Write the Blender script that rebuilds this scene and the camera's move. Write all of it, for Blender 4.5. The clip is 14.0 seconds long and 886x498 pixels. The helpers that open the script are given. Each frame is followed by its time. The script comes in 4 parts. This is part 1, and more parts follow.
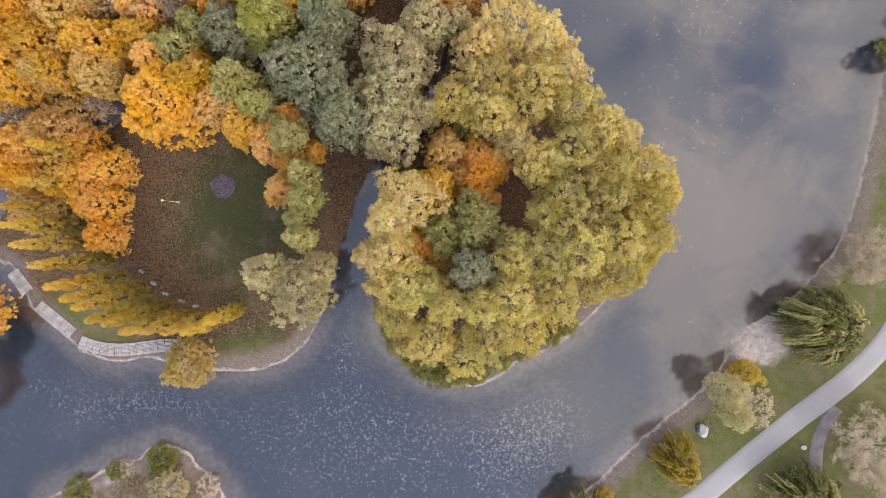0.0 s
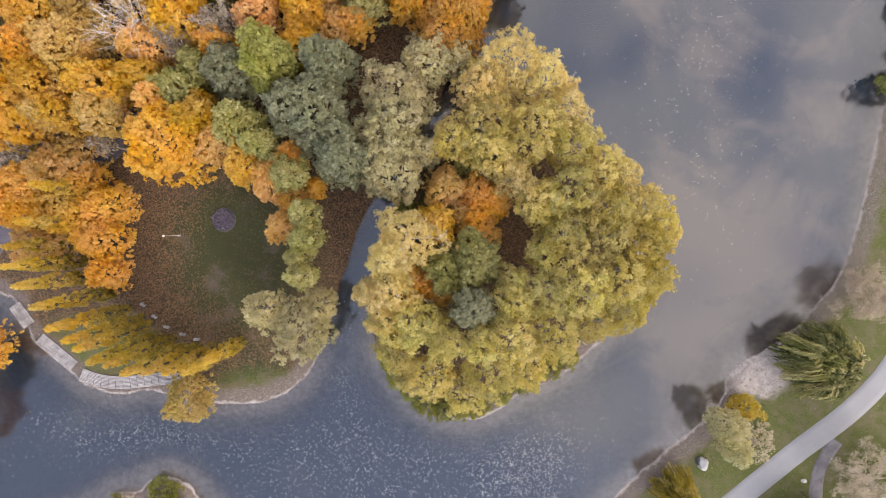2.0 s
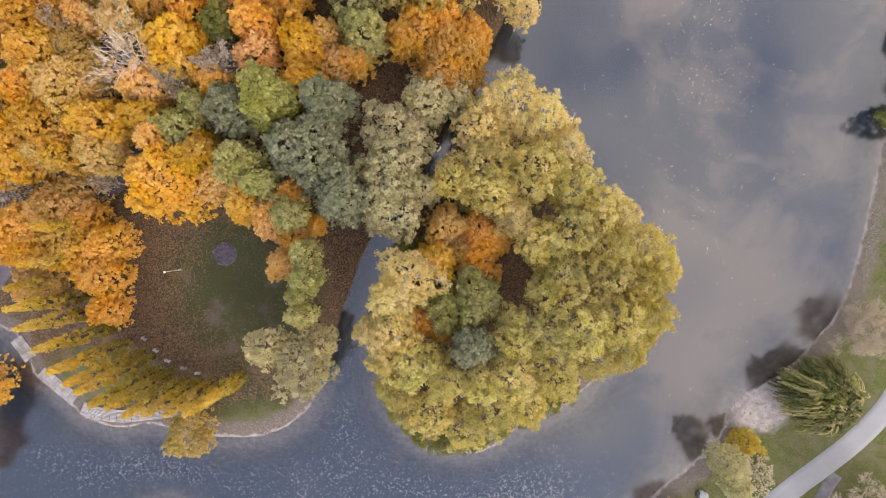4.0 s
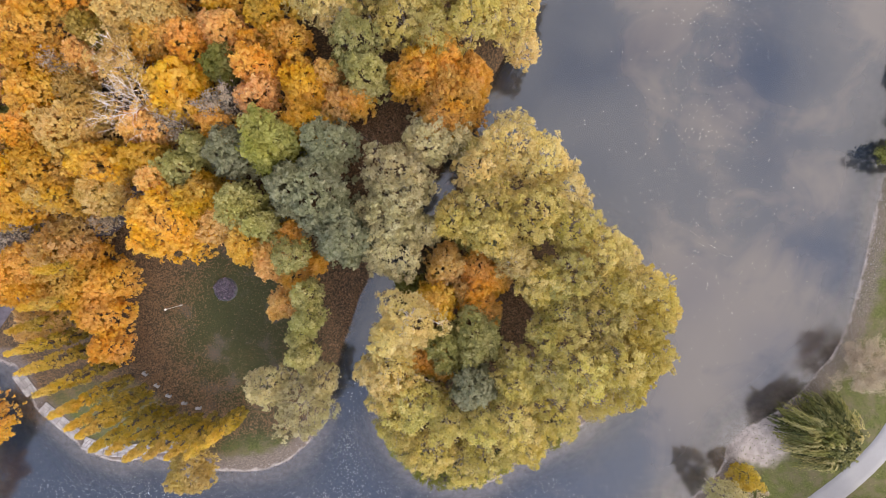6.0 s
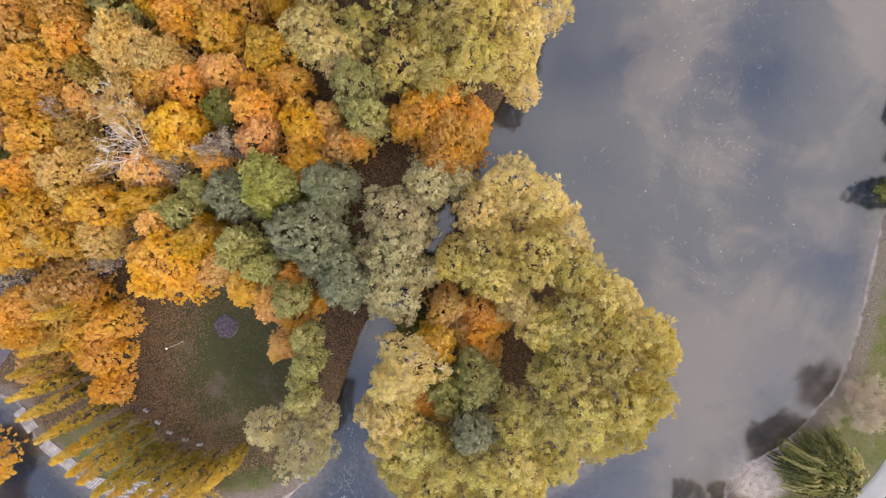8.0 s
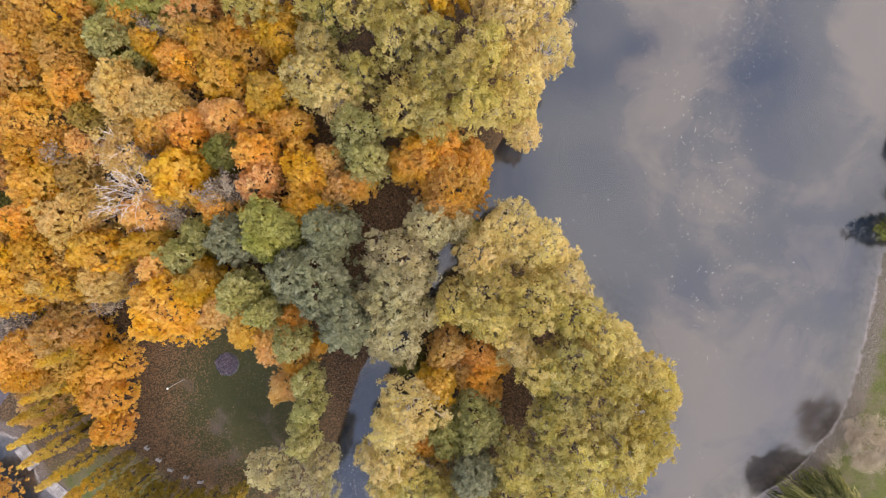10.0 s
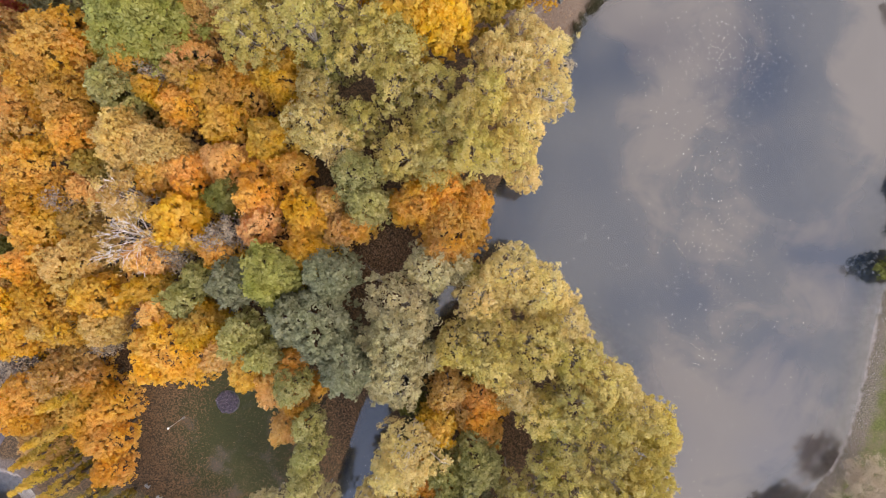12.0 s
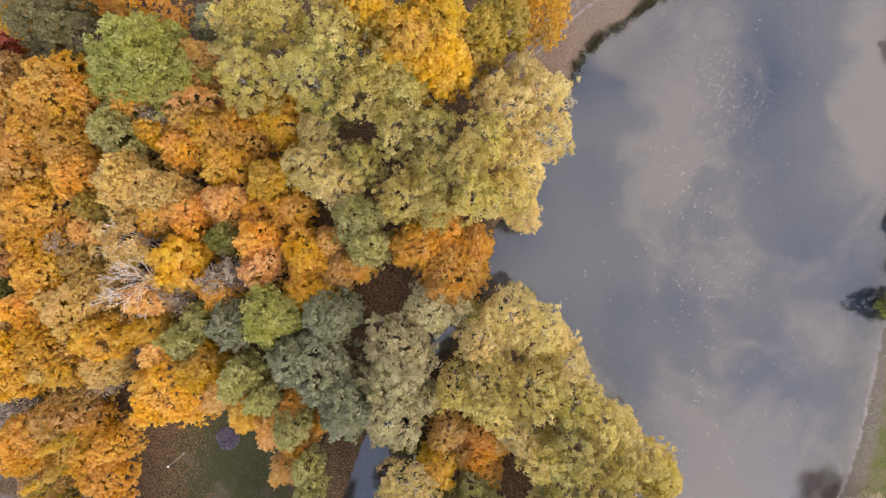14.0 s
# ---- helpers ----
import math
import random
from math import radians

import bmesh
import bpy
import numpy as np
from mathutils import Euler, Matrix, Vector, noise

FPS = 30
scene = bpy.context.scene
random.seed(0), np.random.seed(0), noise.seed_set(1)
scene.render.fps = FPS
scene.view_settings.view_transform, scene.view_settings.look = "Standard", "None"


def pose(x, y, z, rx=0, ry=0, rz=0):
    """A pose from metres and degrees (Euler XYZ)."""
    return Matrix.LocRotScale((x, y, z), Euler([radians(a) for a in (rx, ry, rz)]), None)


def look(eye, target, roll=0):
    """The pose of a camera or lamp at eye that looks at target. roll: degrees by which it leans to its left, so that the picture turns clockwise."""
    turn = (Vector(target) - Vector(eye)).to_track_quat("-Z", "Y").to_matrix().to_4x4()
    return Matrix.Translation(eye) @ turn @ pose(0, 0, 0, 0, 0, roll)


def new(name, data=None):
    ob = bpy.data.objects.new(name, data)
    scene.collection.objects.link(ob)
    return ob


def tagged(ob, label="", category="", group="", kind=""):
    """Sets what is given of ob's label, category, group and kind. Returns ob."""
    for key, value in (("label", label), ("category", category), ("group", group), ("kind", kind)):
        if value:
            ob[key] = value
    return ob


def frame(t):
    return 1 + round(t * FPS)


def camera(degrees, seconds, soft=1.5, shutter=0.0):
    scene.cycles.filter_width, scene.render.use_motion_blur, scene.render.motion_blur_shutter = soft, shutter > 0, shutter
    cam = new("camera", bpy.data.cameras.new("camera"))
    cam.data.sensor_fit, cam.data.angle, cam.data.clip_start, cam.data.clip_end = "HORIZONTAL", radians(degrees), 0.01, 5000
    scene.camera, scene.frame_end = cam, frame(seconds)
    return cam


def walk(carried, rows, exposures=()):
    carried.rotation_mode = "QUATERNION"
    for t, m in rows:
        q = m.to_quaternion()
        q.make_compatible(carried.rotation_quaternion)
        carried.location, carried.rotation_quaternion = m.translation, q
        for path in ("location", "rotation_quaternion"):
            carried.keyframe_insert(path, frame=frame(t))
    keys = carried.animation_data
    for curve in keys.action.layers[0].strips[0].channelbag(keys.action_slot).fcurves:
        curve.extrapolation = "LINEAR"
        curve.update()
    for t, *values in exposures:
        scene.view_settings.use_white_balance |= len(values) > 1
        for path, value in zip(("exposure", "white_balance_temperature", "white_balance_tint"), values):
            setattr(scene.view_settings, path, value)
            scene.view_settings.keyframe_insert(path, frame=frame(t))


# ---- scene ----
cam = camera(76.4, 14.0, soft=0.8)
PATH = [
    (0, (-0.585, 1.373, 64.988), (-1.891, -0.206, -1.343)),
    (0.5, (-0.554, 2.294, 64.995), (-1.855, -0.186, -1.327)),
    (1, (-0.525, 3.222, 65.000), (-1.828, -0.168, -1.315)),
    (1.5, (-0.497, 4.160, 65.003), (-1.809, -0.152, -1.304)),
    (2, (-0.471, 5.109, 65.005), (-1.797, -0.138, -1.296)),
    (2.5, (-0.446, 6.069, 65.005), (-1.791, -0.125, -1.290)),
    (3, (-0.423, 7.041, 65.004), (-1.790, -0.113, -1.286)),
    (5.5, (-0.320, 12.098, 64.983), (-1.834, -0.070, -1.281)),
    (6, (-0.302, 13.146, 64.977), (-1.846, -0.063, -1.282)),
    (6.5, (-0.284, 14.204, 64.970), (-1.857, -0.057, -1.283)),
    (7, (-0.267, 15.271, 64.964), (-1.866, -0.051, -1.284)),
    (7.5, (-0.249, 16.346, 64.957), (-1.871, -0.046, -1.284)),
    (8, (-0.232, 17.426, 64.950), (-1.874, -0.040, -1.283)),
    (10.5, (-0.141, 22.818, 64.921), (-1.796, -0.007, -1.261)),
    (11, (-0.122, 23.875, 64.918), (-1.756, 0.002, -1.251)),
    (11.5, (-0.101, 24.915, 64.915), (-1.706, 0.011, -1.238)),
    (12, (-0.080, 25.937, 64.914), (-1.645, 0.022, -1.222)),
    (12.5, (-0.057, 26.934, 64.914), (-1.572, 0.033, -1.204)),
    (13, (-0.034, 27.902, 64.915), (-1.486, 0.046, -1.182)),
    (13.5, (-0.009, 28.837, 64.918), (-1.387, 0.061, -1.157)),
    (14, (0.018, 29.734, 64.923), (-1.273, 0.077, -1.128)),
]
walk(cam, [(t, pose(*eye, *turn)) for t, eye, turn in PATH])

# ---- world, sun, exposure ----
scene.view_settings.exposure = 1.22
world = bpy.data.worlds.new("world")
scene.world = world
world.use_nodes = True
wn, wl = world.node_tree.nodes, world.node_tree.links
wn.clear()
sky = wn.new("ShaderNodeTexSky")
sky.sky_type, sky.sun_disc = "NISHITA", False
sky.sun_elevation, sky.sun_rotation = radians(40), radians(141)
sky_dim = wn.new("ShaderNodeMix")
sky_dim.data_type, sky_dim.blend_type = "RGBA", "MULTIPLY"
sky_dim.inputs[0].default_value = 1.0
sky_dim.inputs[7].default_value = (0.152, 0.161, 0.181, 1)
wl.new(sky.outputs[0], sky_dim.inputs[6])
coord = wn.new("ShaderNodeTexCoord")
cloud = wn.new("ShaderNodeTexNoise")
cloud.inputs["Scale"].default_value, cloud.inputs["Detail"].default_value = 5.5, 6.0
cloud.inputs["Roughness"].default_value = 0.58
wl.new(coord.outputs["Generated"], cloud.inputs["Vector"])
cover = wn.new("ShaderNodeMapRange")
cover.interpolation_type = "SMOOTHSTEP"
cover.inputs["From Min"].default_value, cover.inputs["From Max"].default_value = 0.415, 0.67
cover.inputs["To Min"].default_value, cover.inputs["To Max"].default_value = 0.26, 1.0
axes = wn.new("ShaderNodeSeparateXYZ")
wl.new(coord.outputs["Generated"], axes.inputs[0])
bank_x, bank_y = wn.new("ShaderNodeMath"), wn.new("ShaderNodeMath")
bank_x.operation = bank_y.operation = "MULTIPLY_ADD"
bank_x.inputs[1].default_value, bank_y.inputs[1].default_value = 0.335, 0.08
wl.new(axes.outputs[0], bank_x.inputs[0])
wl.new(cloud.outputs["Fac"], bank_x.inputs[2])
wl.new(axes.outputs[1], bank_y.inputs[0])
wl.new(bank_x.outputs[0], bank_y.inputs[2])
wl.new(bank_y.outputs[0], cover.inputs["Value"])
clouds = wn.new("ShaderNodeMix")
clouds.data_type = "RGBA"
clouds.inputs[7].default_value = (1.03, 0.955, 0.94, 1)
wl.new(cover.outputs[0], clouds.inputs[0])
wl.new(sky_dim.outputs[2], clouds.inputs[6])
back = wn.new("ShaderNodeBackground")
back.inputs[1].default_value = 1.0
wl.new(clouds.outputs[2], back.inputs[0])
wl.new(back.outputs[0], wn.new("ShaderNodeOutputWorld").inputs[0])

sun = new("sun", bpy.data.lights.new("sun", "SUN"))
sun.data.energy, sun.data.angle, sun.data.color = 0.8, radians(25), (1.0, 0.93, 0.84)
sun.matrix_world = look((60, -75, 80), (0, 0, 0))


# ---- materials ----
class Nodes:
    """Short hand for building one node material."""

    def __init__(self, name):
        self.mat = bpy.data.materials.new(name)
        self.mat.use_nodes = True
        self.tree = self.mat.node_tree
        self.tree.nodes.clear()

    def node(self, kind, ins=(), **props):
        n = self.tree.nodes.new("ShaderNode" + kind)
        for key, value in props.items():
            setattr(n, key, value)
        for key, value in dict(ins).items():
            self.put(n.inputs[key], value)
        return n

    def put(self, socket, value):
        if isinstance(value, bpy.types.NodeSocket):
            self.tree.links.new(value, socket)
        elif isinstance(value, tuple) and len(value) == 3 and socket.type == "RGBA":
            socket.default_value = (*value, 1)
        else:
            socket.default_value = value

    def mix(self, fac, a, b, blend="MIX"):
        n = self.node("Mix", {0: fac, 6: a, 7: b}, data_type="RGBA", blend_type=blend)
        return n.outputs[2]

    def math(self, op, a, b=0.0, c=0.0):
        return self.node("Math", {0: a, 1: b, 2: c}, operation=op, use_clamp=False).outputs[0]

    def ramp(self, value, lo, hi, to_lo=0.0, to_hi=1.0):
        n = self.node("MapRange", {"Value": value, "From Min": lo, "From Max": hi, "To Min": to_lo, "To Max": to_hi}, interpolation_type="SMOOTHSTEP")
        return n.outputs[0]

    def noise(self, scale, detail=3.0, rough=0.55, vector=None, distort=0.0):
        ins = {"Scale": scale, "Detail": detail, "Roughness": rough, "Distortion": distort}
        ins["Vector"] = vector if vector else self.place()
        return self.node("TexNoise", ins).outputs["Fac"]

    def place(self):
        return self.node("NewGeometry").outputs["Position"]

    def local(self):
        return self.node("TexCoord").outputs["Object"]

    def attr(self, name):
        return self.node("Attribute", attribute_name=name).outputs["Fac"]

    def bump(self, height, strength, distance=0.05):
        return self.node("Bump", {"Height": height, "Strength": strength, "Distance": distance}).outputs[0]

    def surface(self, color, rough=0.8, normal=None, metal=0.0, spec=0.3):
        ins = {"Base Color": color, "Roughness": rough, "Metallic": metal, "Specular IOR Level": spec}
        if normal:
            ins["Normal"] = normal
        return self.out(self.node("BsdfPrincipled", ins).outputs[0])

    def out(self, shader):
        self.put(self.node("OutputMaterial").inputs[0], shader)
        return self.mat


def leaf_material(name, low, mid, high, through_light=0.56, spread=0.72):
    """Foliage: branch tone, leaf tone and tree tone vary the colour."""
    m = Nodes(name)
    geo = m.node("NewGeometry")
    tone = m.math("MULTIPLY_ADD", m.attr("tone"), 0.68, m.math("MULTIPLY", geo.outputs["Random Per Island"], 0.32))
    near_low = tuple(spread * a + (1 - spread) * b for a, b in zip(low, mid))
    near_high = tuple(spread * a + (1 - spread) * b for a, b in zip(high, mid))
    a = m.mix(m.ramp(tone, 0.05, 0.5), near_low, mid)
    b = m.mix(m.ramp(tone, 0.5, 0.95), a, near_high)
    own = m.node("ObjectInfo").outputs["Random"]
    hsv = m.node("HueSaturation", {"Hue": m.math("ADD", m.ramp(own, 0, 1, 0.496, 0.504), m.ramp(m.noise(0.27, 3), 0.3, 0.7, 0.008, -0.006)), "Saturation": m.ramp(m.noise(0.35), 0.3, 0.7, 0.92, 1.06),
                                   "Value": m.ramp(m.math("FRACT", m.math("MULTIPLY", own, 7.3)), 0, 1, 0.86, 1.12), "Color": b})
    col = hsv.outputs[0]
    face = m.node("BsdfPrincipled", {"Base Color": col, "Roughness": 0.6, "Specular IOR Level": 0.25})
    glow = m.node("BsdfTranslucent", {"Color": col})
    return m.out(m.node("MixShader", {0: through_light, 1: face.outputs[0], 2: glow.outputs[0]}).outputs[0])


LEAF = {
    "gold": leaf_material("leaf_gold", (0.45, 0.245, 0.027), (0.72, 0.45, 0.055), (0.81, 0.57, 0.12)),
    "lemon": leaf_material("leaf_lemon", (0.48, 0.27, 0.02), (0.71, 0.445, 0.05), (0.79, 0.55, 0.1)),
    "amber": leaf_material("leaf_amber", (0.48, 0.255, 0.04), (0.74, 0.428, 0.072), (0.83, 0.56, 0.15)),
    "orange": leaf_material("leaf_orange", (0.47, 0.242, 0.04), (0.72, 0.408, 0.075), (0.81, 0.535, 0.155)),
    "peach": leaf_material("leaf_peach", (0.5, 0.29, 0.09), (0.74, 0.46, 0.155), (0.84, 0.6, 0.27)),
    "rust": leaf_material("leaf_rust", (0.4, 0.235, 0.075), (0.67, 0.43, 0.13), (0.79, 0.58, 0.26)),
    "red": leaf_material("leaf_red", (0.3, 0.08, 0.05), (0.6, 0.17, 0.095), (0.7, 0.3, 0.14)),
    "pale": leaf_material("leaf_pale", (0.40, 0.26, 0.08), (0.64, 0.46, 0.15), (0.74, 0.58, 0.25)),
    "straw": leaf_material("leaf_straw", (0.4, 0.315, 0.11), (0.67, 0.53, 0.21), (0.8, 0.68, 0.35)),
    "yg": leaf_material("leaf_yellow_green", (0.31, 0.265, 0.065), (0.61, 0.495, 0.15), (0.76, 0.63, 0.27)),
    "ash": leaf_material("leaf_ash_green", (0.30, 0.25, 0.12), (0.57, 0.49, 0.25), (0.75, 0.67, 0.41)),
    "goldyg": leaf_material("leaf_gold_green", (0.34, 0.27, 0.055), (0.61, 0.47, 0.12), (0.74, 0.6, 0.21)),
    "olivegold": leaf_material("leaf_olive_gold", (0.28, 0.20, 0.035), (0.50, 0.36, 0.06), (0.62, 0.46, 0.12)),
    "olive": leaf_material("leaf_olive", (0.13, 0.12, 0.06), (0.25, 0.22, 0.10), (0.38, 0.33, 0.17)),
    "green": leaf_material("leaf_green", (0.16, 0.155, 0.035), (0.355, 0.34, 0.084), (0.52, 0.48, 0.18)),
    "darkgreen": leaf_material("leaf_dark_green", (0.1, 0.105, 0.022), (0.22, 0.215, 0.05), (0.34, 0.31, 0.085)),
    "grey": leaf_material("leaf_grey_green", (0.14, 0.15, 0.09), (0.33, 0.325, 0.185), (0.51, 0.49, 0.31)),
    "silver": leaf_material("leaf_silver", (0.24, 0.21, 0.11), (0.55, 0.475, 0.25), (0.76, 0.67, 0.41)),
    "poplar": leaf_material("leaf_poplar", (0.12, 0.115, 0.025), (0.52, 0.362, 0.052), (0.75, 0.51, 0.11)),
    "willow": leaf_material("leaf_willow", (0.07, 0.08, 0.025), (0.27, 0.265, 0.08), (0.60, 0.52, 0.22), spread=1.15),
    "goldwillow": leaf_material("leaf_gold_willow", (0.18, 0.15, 0.02), (0.46, 0.35, 0.05), (0.62, 0.48, 0.11), spread=1.15),
    "palewillow": leaf_material("leaf_pale_willow", (0.44, 0.37, 0.16), (0.65, 0.57, 0.29), (0.76, 0.69, 0.43)),
    "fading": leaf_material("leaf_fading_green", (0.23, 0.22, 0.066), (0.57, 0.475, 0.15), (0.75, 0.63, 0.275)),
    "sage": leaf_material("leaf_sage", (0.15, 0.14, 0.05), (0.4, 0.37, 0.125), (0.64, 0.57, 0.26)),
    "brown": leaf_material("leaf_brown", (0.36, 0.29, 0.2), (0.54, 0.445, 0.32), (0.68, 0.58, 0.45)),
    "shore": leaf_material("leaf_fresh_green", (0.12, 0.13, 0.025), (0.27, 0.26, 0.05), (0.44, 0.38, 0.10)),
}


def bark(name, dark, light):
    m = Nodes(name)
    n = m.noise(3.0, 5.0, 0.65, m.local())
    fine = m.noise(22.0, 4.0, 0.6, m.local())
    col = m.mix(m.ramp(n, 0.3, 0.7), dark, light)
    col = m.mix(m.ramp(fine, 0.55, 0.8, 0.0, 0.5), col, tuple(c * 0.5 for c in dark))
    return m.surface(col, 0.85, m.bump(fine, 0.5, 0.02))


BARK = bark("bark_brown", (0.06, 0.045, 0.035), (0.16, 0.13, 0.10))
BARK_GREY = bark("bark_grey", (0.16, 0.14, 0.13), (0.36, 0.32, 0.29))
BARK_PALE = bark("bark_pale", (0.60, 0.54, 0.51), (0.80, 0.75, 0.72))
BARK_TWIG = bark("bark_twig", (0.26, 0.22, 0.19), (0.50, 0.44, 0.39))
BARK_TAN = bark("bark_tan", (0.32, 0.26, 0.20), (0.52, 0.44, 0.35))


def ground_material():
    m = Nodes("ground_cover")
    inland, lawn, bank = m.attr("inland"), m.attr("lawn"), m.attr("bank")
    big, mid, fine = m.noise(0.12, 3), m.noise(0.8, 4), m.noise(7.0, 5, 0.65)
    cell = m.node("TexVoronoi", {"Scale": 8.5, "Vector": m.place()}).outputs["Color"]
    speck = m.node("SeparateColor", {0: cell}).outputs[0]
    soil = m.mix(mid, (0.043, 0.031, 0.020), (0.068, 0.050, 0.033))
    leaf = m.mix(m.node("SeparateColor", {0: cell}).outputs[1], (0.115, 0.068, 0.035), (0.20, 0.124, 0.066))
    litter = m.mix(m.ramp(m.math("ADD", speck, m.math("MULTIPLY", mid, 0.35)), 0.45, 0.95), soil, leaf)
    grass = m.mix(m.ramp(fine, 0.3, 0.7), (0.035, 0.039, 0.016), (0.066, 0.068, 0.029))
    bare = m.ramp(m.math("ADD", m.noise(0.35, 4), m.math("MULTIPLY", fine, 0.3)), 0.68, 0.85)
    grass = m.mix(bare, grass, (0.10, 0.082, 0.062))
    thin = m.ramp(m.math("SUBTRACT", m.math("ADD", speck, m.math("MULTIPLY", mid, 0.5)), lawn), 0.05, 0.55)
    under = m.mix(m.ramp(lawn, 0.05, 0.75), soil, grass)
    woods = m.mix(thin, under, litter)
    turf = m.mix(m.ramp(fine, 0.3, 0.72), (0.060, 0.068, 0.020), (0.135, 0.140, 0.043))
    turf = m.mix(m.ramp(m.math("ADD", mid, m.math("MULTIPLY", big, 0.5)), 0.62, 0.95, 0, 0.75), turf, (0.15, 0.12, 0.075))
    land = m.mix(bank, woods, turf)
    soil_tint = m.mix(m.ramp(fine, 0.3, 0.7), (0.11, 0.075, 0.055), (0.22, 0.165, 0.125))
    land = m.mix(m.ramp(m.math("ADD", m.attr("dirt"), m.math("MULTIPLY_ADD", mid, 0.8, -0.4)), 0.3, 0.6), land, soil_tint)
    edge = m.math("ADD", m.math("MULTIPLY_ADD", bank, -0.35, inland), m.math("MULTIPLY_ADD", m.noise(0.9, 5, 0.65), 2.4, -1.2))
    pebble = m.mix(m.ramp(fine, 0.3, 0.75), (0.105, 0.08, 0.067), (0.25, 0.20, 0.175))
    land = m.mix(m.math("MULTIPLY", m.ramp(edge, 2.2, 0.9, 0, 0.9), m.attr("sandy")), land, pebble)
    sand = m.mix(m.ramp(m.noise(1.6, 5), 0.3, 0.7), (0.31, 0.262, 0.235), (0.43, 0.37, 0.335))
    shore = m.ramp(m.math("ADD", m.attr("beach"), m.math("MULTIPLY_ADD", mid, 0.5, -0.25)), 0.2, 0.75)
    land = m.mix(m.math("MAXIMUM", shore, m.math("MULTIPLY", m.ramp(m.math("ADD", inland, m.math("MULTIPLY_ADD", m.noise(1.1, 4, 0.6), 1.1, -0.55)), 0.28, -0.05), m.attr("sandy"))), land, sand)
    return m.surface(land, 0.9, m.bump(m.math("ADD", fine, speck), 0.6, 0.06), spec=0.15)


def water_material():
    m = Nodes("lake_water")
    depth = m.attr("depth")
    wide = m.noise(0.06, 4, 0.55, distort=0.8)
    patch = m.noise(0.15, 5, 0.5, distort=0.8)
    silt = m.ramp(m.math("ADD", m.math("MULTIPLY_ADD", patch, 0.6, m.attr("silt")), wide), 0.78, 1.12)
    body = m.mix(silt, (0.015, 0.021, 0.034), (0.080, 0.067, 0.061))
    clear = m.math("POWER", 2.718, m.math("MULTIPLY", depth, m.ramp(patch, 0.3, 0.7, -1.6, -1.0)))
    murk = m.node("BsdfDiffuse", {"Color": body})
    see = m.node("BsdfTransparent", {"Color": (0.95, 0.95, 0.93)})
    inside = m.node("MixShader", {0: clear, 1: murk.outputs[0], 2: see.outputs[0]})
    ripple = m.bump(m.math("ADD", m.noise(1.4, 4, 0.6), m.math("MULTIPLY", m.noise(0.3, 2), 1.5)), 0.05, 0.1)
    shine = m.node("BsdfGlossy", {"Color": (1, 1, 1), "Roughness": 0.09, "Normal": ripple})
    gloss = m.node("Fresnel", {"IOR": 1.77, "Normal": ripple})
    return m.out(m.node("MixShader", {0: gloss.outputs[0], 1: inside.outputs[0], 2: shine.outputs[0]}).outputs[0])


def plain(name, dark, light, scale=2.0, rough=0.8, relief=0.3):
    """A mineral or timber surface with blotches and grain."""
    m = Nodes(name)
    n, fine = m.noise(scale, 5, 0.6), m.noise(scale * 14, 4, 0.6)
    col = m.mix(m.ramp(n, 0.3, 0.7), dark, light)
    col = m.mix(m.ramp(fine, 0.5, 0.8, 0, 0.2), col, tuple(c * 0.55 for c in dark))
    own = m.node("ObjectInfo").outputs["Random"]
    col = m.node("HueSaturation", {"Value": m.ramp(own, 0, 1, 0.85, 1.12), "Color": col}).outputs[0]
    return m.surface(col, rough, m.bump(fine, relief, 0.01))


def scrap_material(name, a, b, c):
    m = Nodes(name)
    r = m.node("NewGeometry").outputs["Random Per Island"]
    col = m.mix(m.ramp(r, 0.0, 0.5), a, b)
    return m.surface(m.mix(m.ramp(r, 0.5, 1.0), col, c), 0.7)


GROUND, WATER = ground_material(), water_material()
CONCRETE = plain("path_concrete", (0.275, 0.265, 0.265), (0.305, 0.295, 0.292), 0.35, 0.85)
GRAVEL = plain("path_gravel", (0.15, 0.135, 0.14), (0.22, 0.20, 0.205), 1.2, 0.9, 0.6)
DIRT = plain("track_earth", (0.13, 0.10, 0.09), (0.23, 0.185, 0.165), 1.6, 0.95, 0.6)
ASPHALT = plain("path_asphalt", (0.075, 0.065, 0.075), (0.125, 0.105, 0.12), 1.0, 0.9, 0.5)
TIMBER = plain("weathered_timber", (0.30, 0.27, 0.26), (0.46, 0.42, 0.40), 1.5, 0.8)
STONE = plain("pale_stone", (0.24, 0.23, 0.23), (0.38, 0.365, 0.36), 2.0, 0.8, 0.5)
ROCK = plain("white_rock", (0.36, 0.345, 0.33), (0.52, 0.50, 0.485), 1.5, 0.8, 0.6)
DARK_ROCK_AND_SHADE = plain("dark_rock_and_shade", (0.05, 0.05, 0.05), (0.12, 0.115, 0.11), 2.5, 0.8, 0.6)
STEEL = plain("white_paint", (0.62, 0.60, 0.58), (0.78, 0.77, 0.75), 1.0, 0.45, 0.05)
LITTER = scrap_material("fallen_leaves", (0.12, 0.06, 0.03), (0.21, 0.115, 0.06), (0.30, 0.19, 0.11))
FLECK = scrap_material("floating_leaves", (0.32, 0.27, 0.18), (0.52, 0.47, 0.38), (0.72, 0.69, 0.62))
BLOOM = scrap_material("bed_flowers", (0.05, 0.045, 0.06), (0.12, 0.095, 0.13), (0.24, 0.19, 0.22))
BLADE = scrap_material("grass_blades", (0.075, 0.085, 0.026), (0.13, 0.138, 0.042), (0.21, 0.19, 0.08))

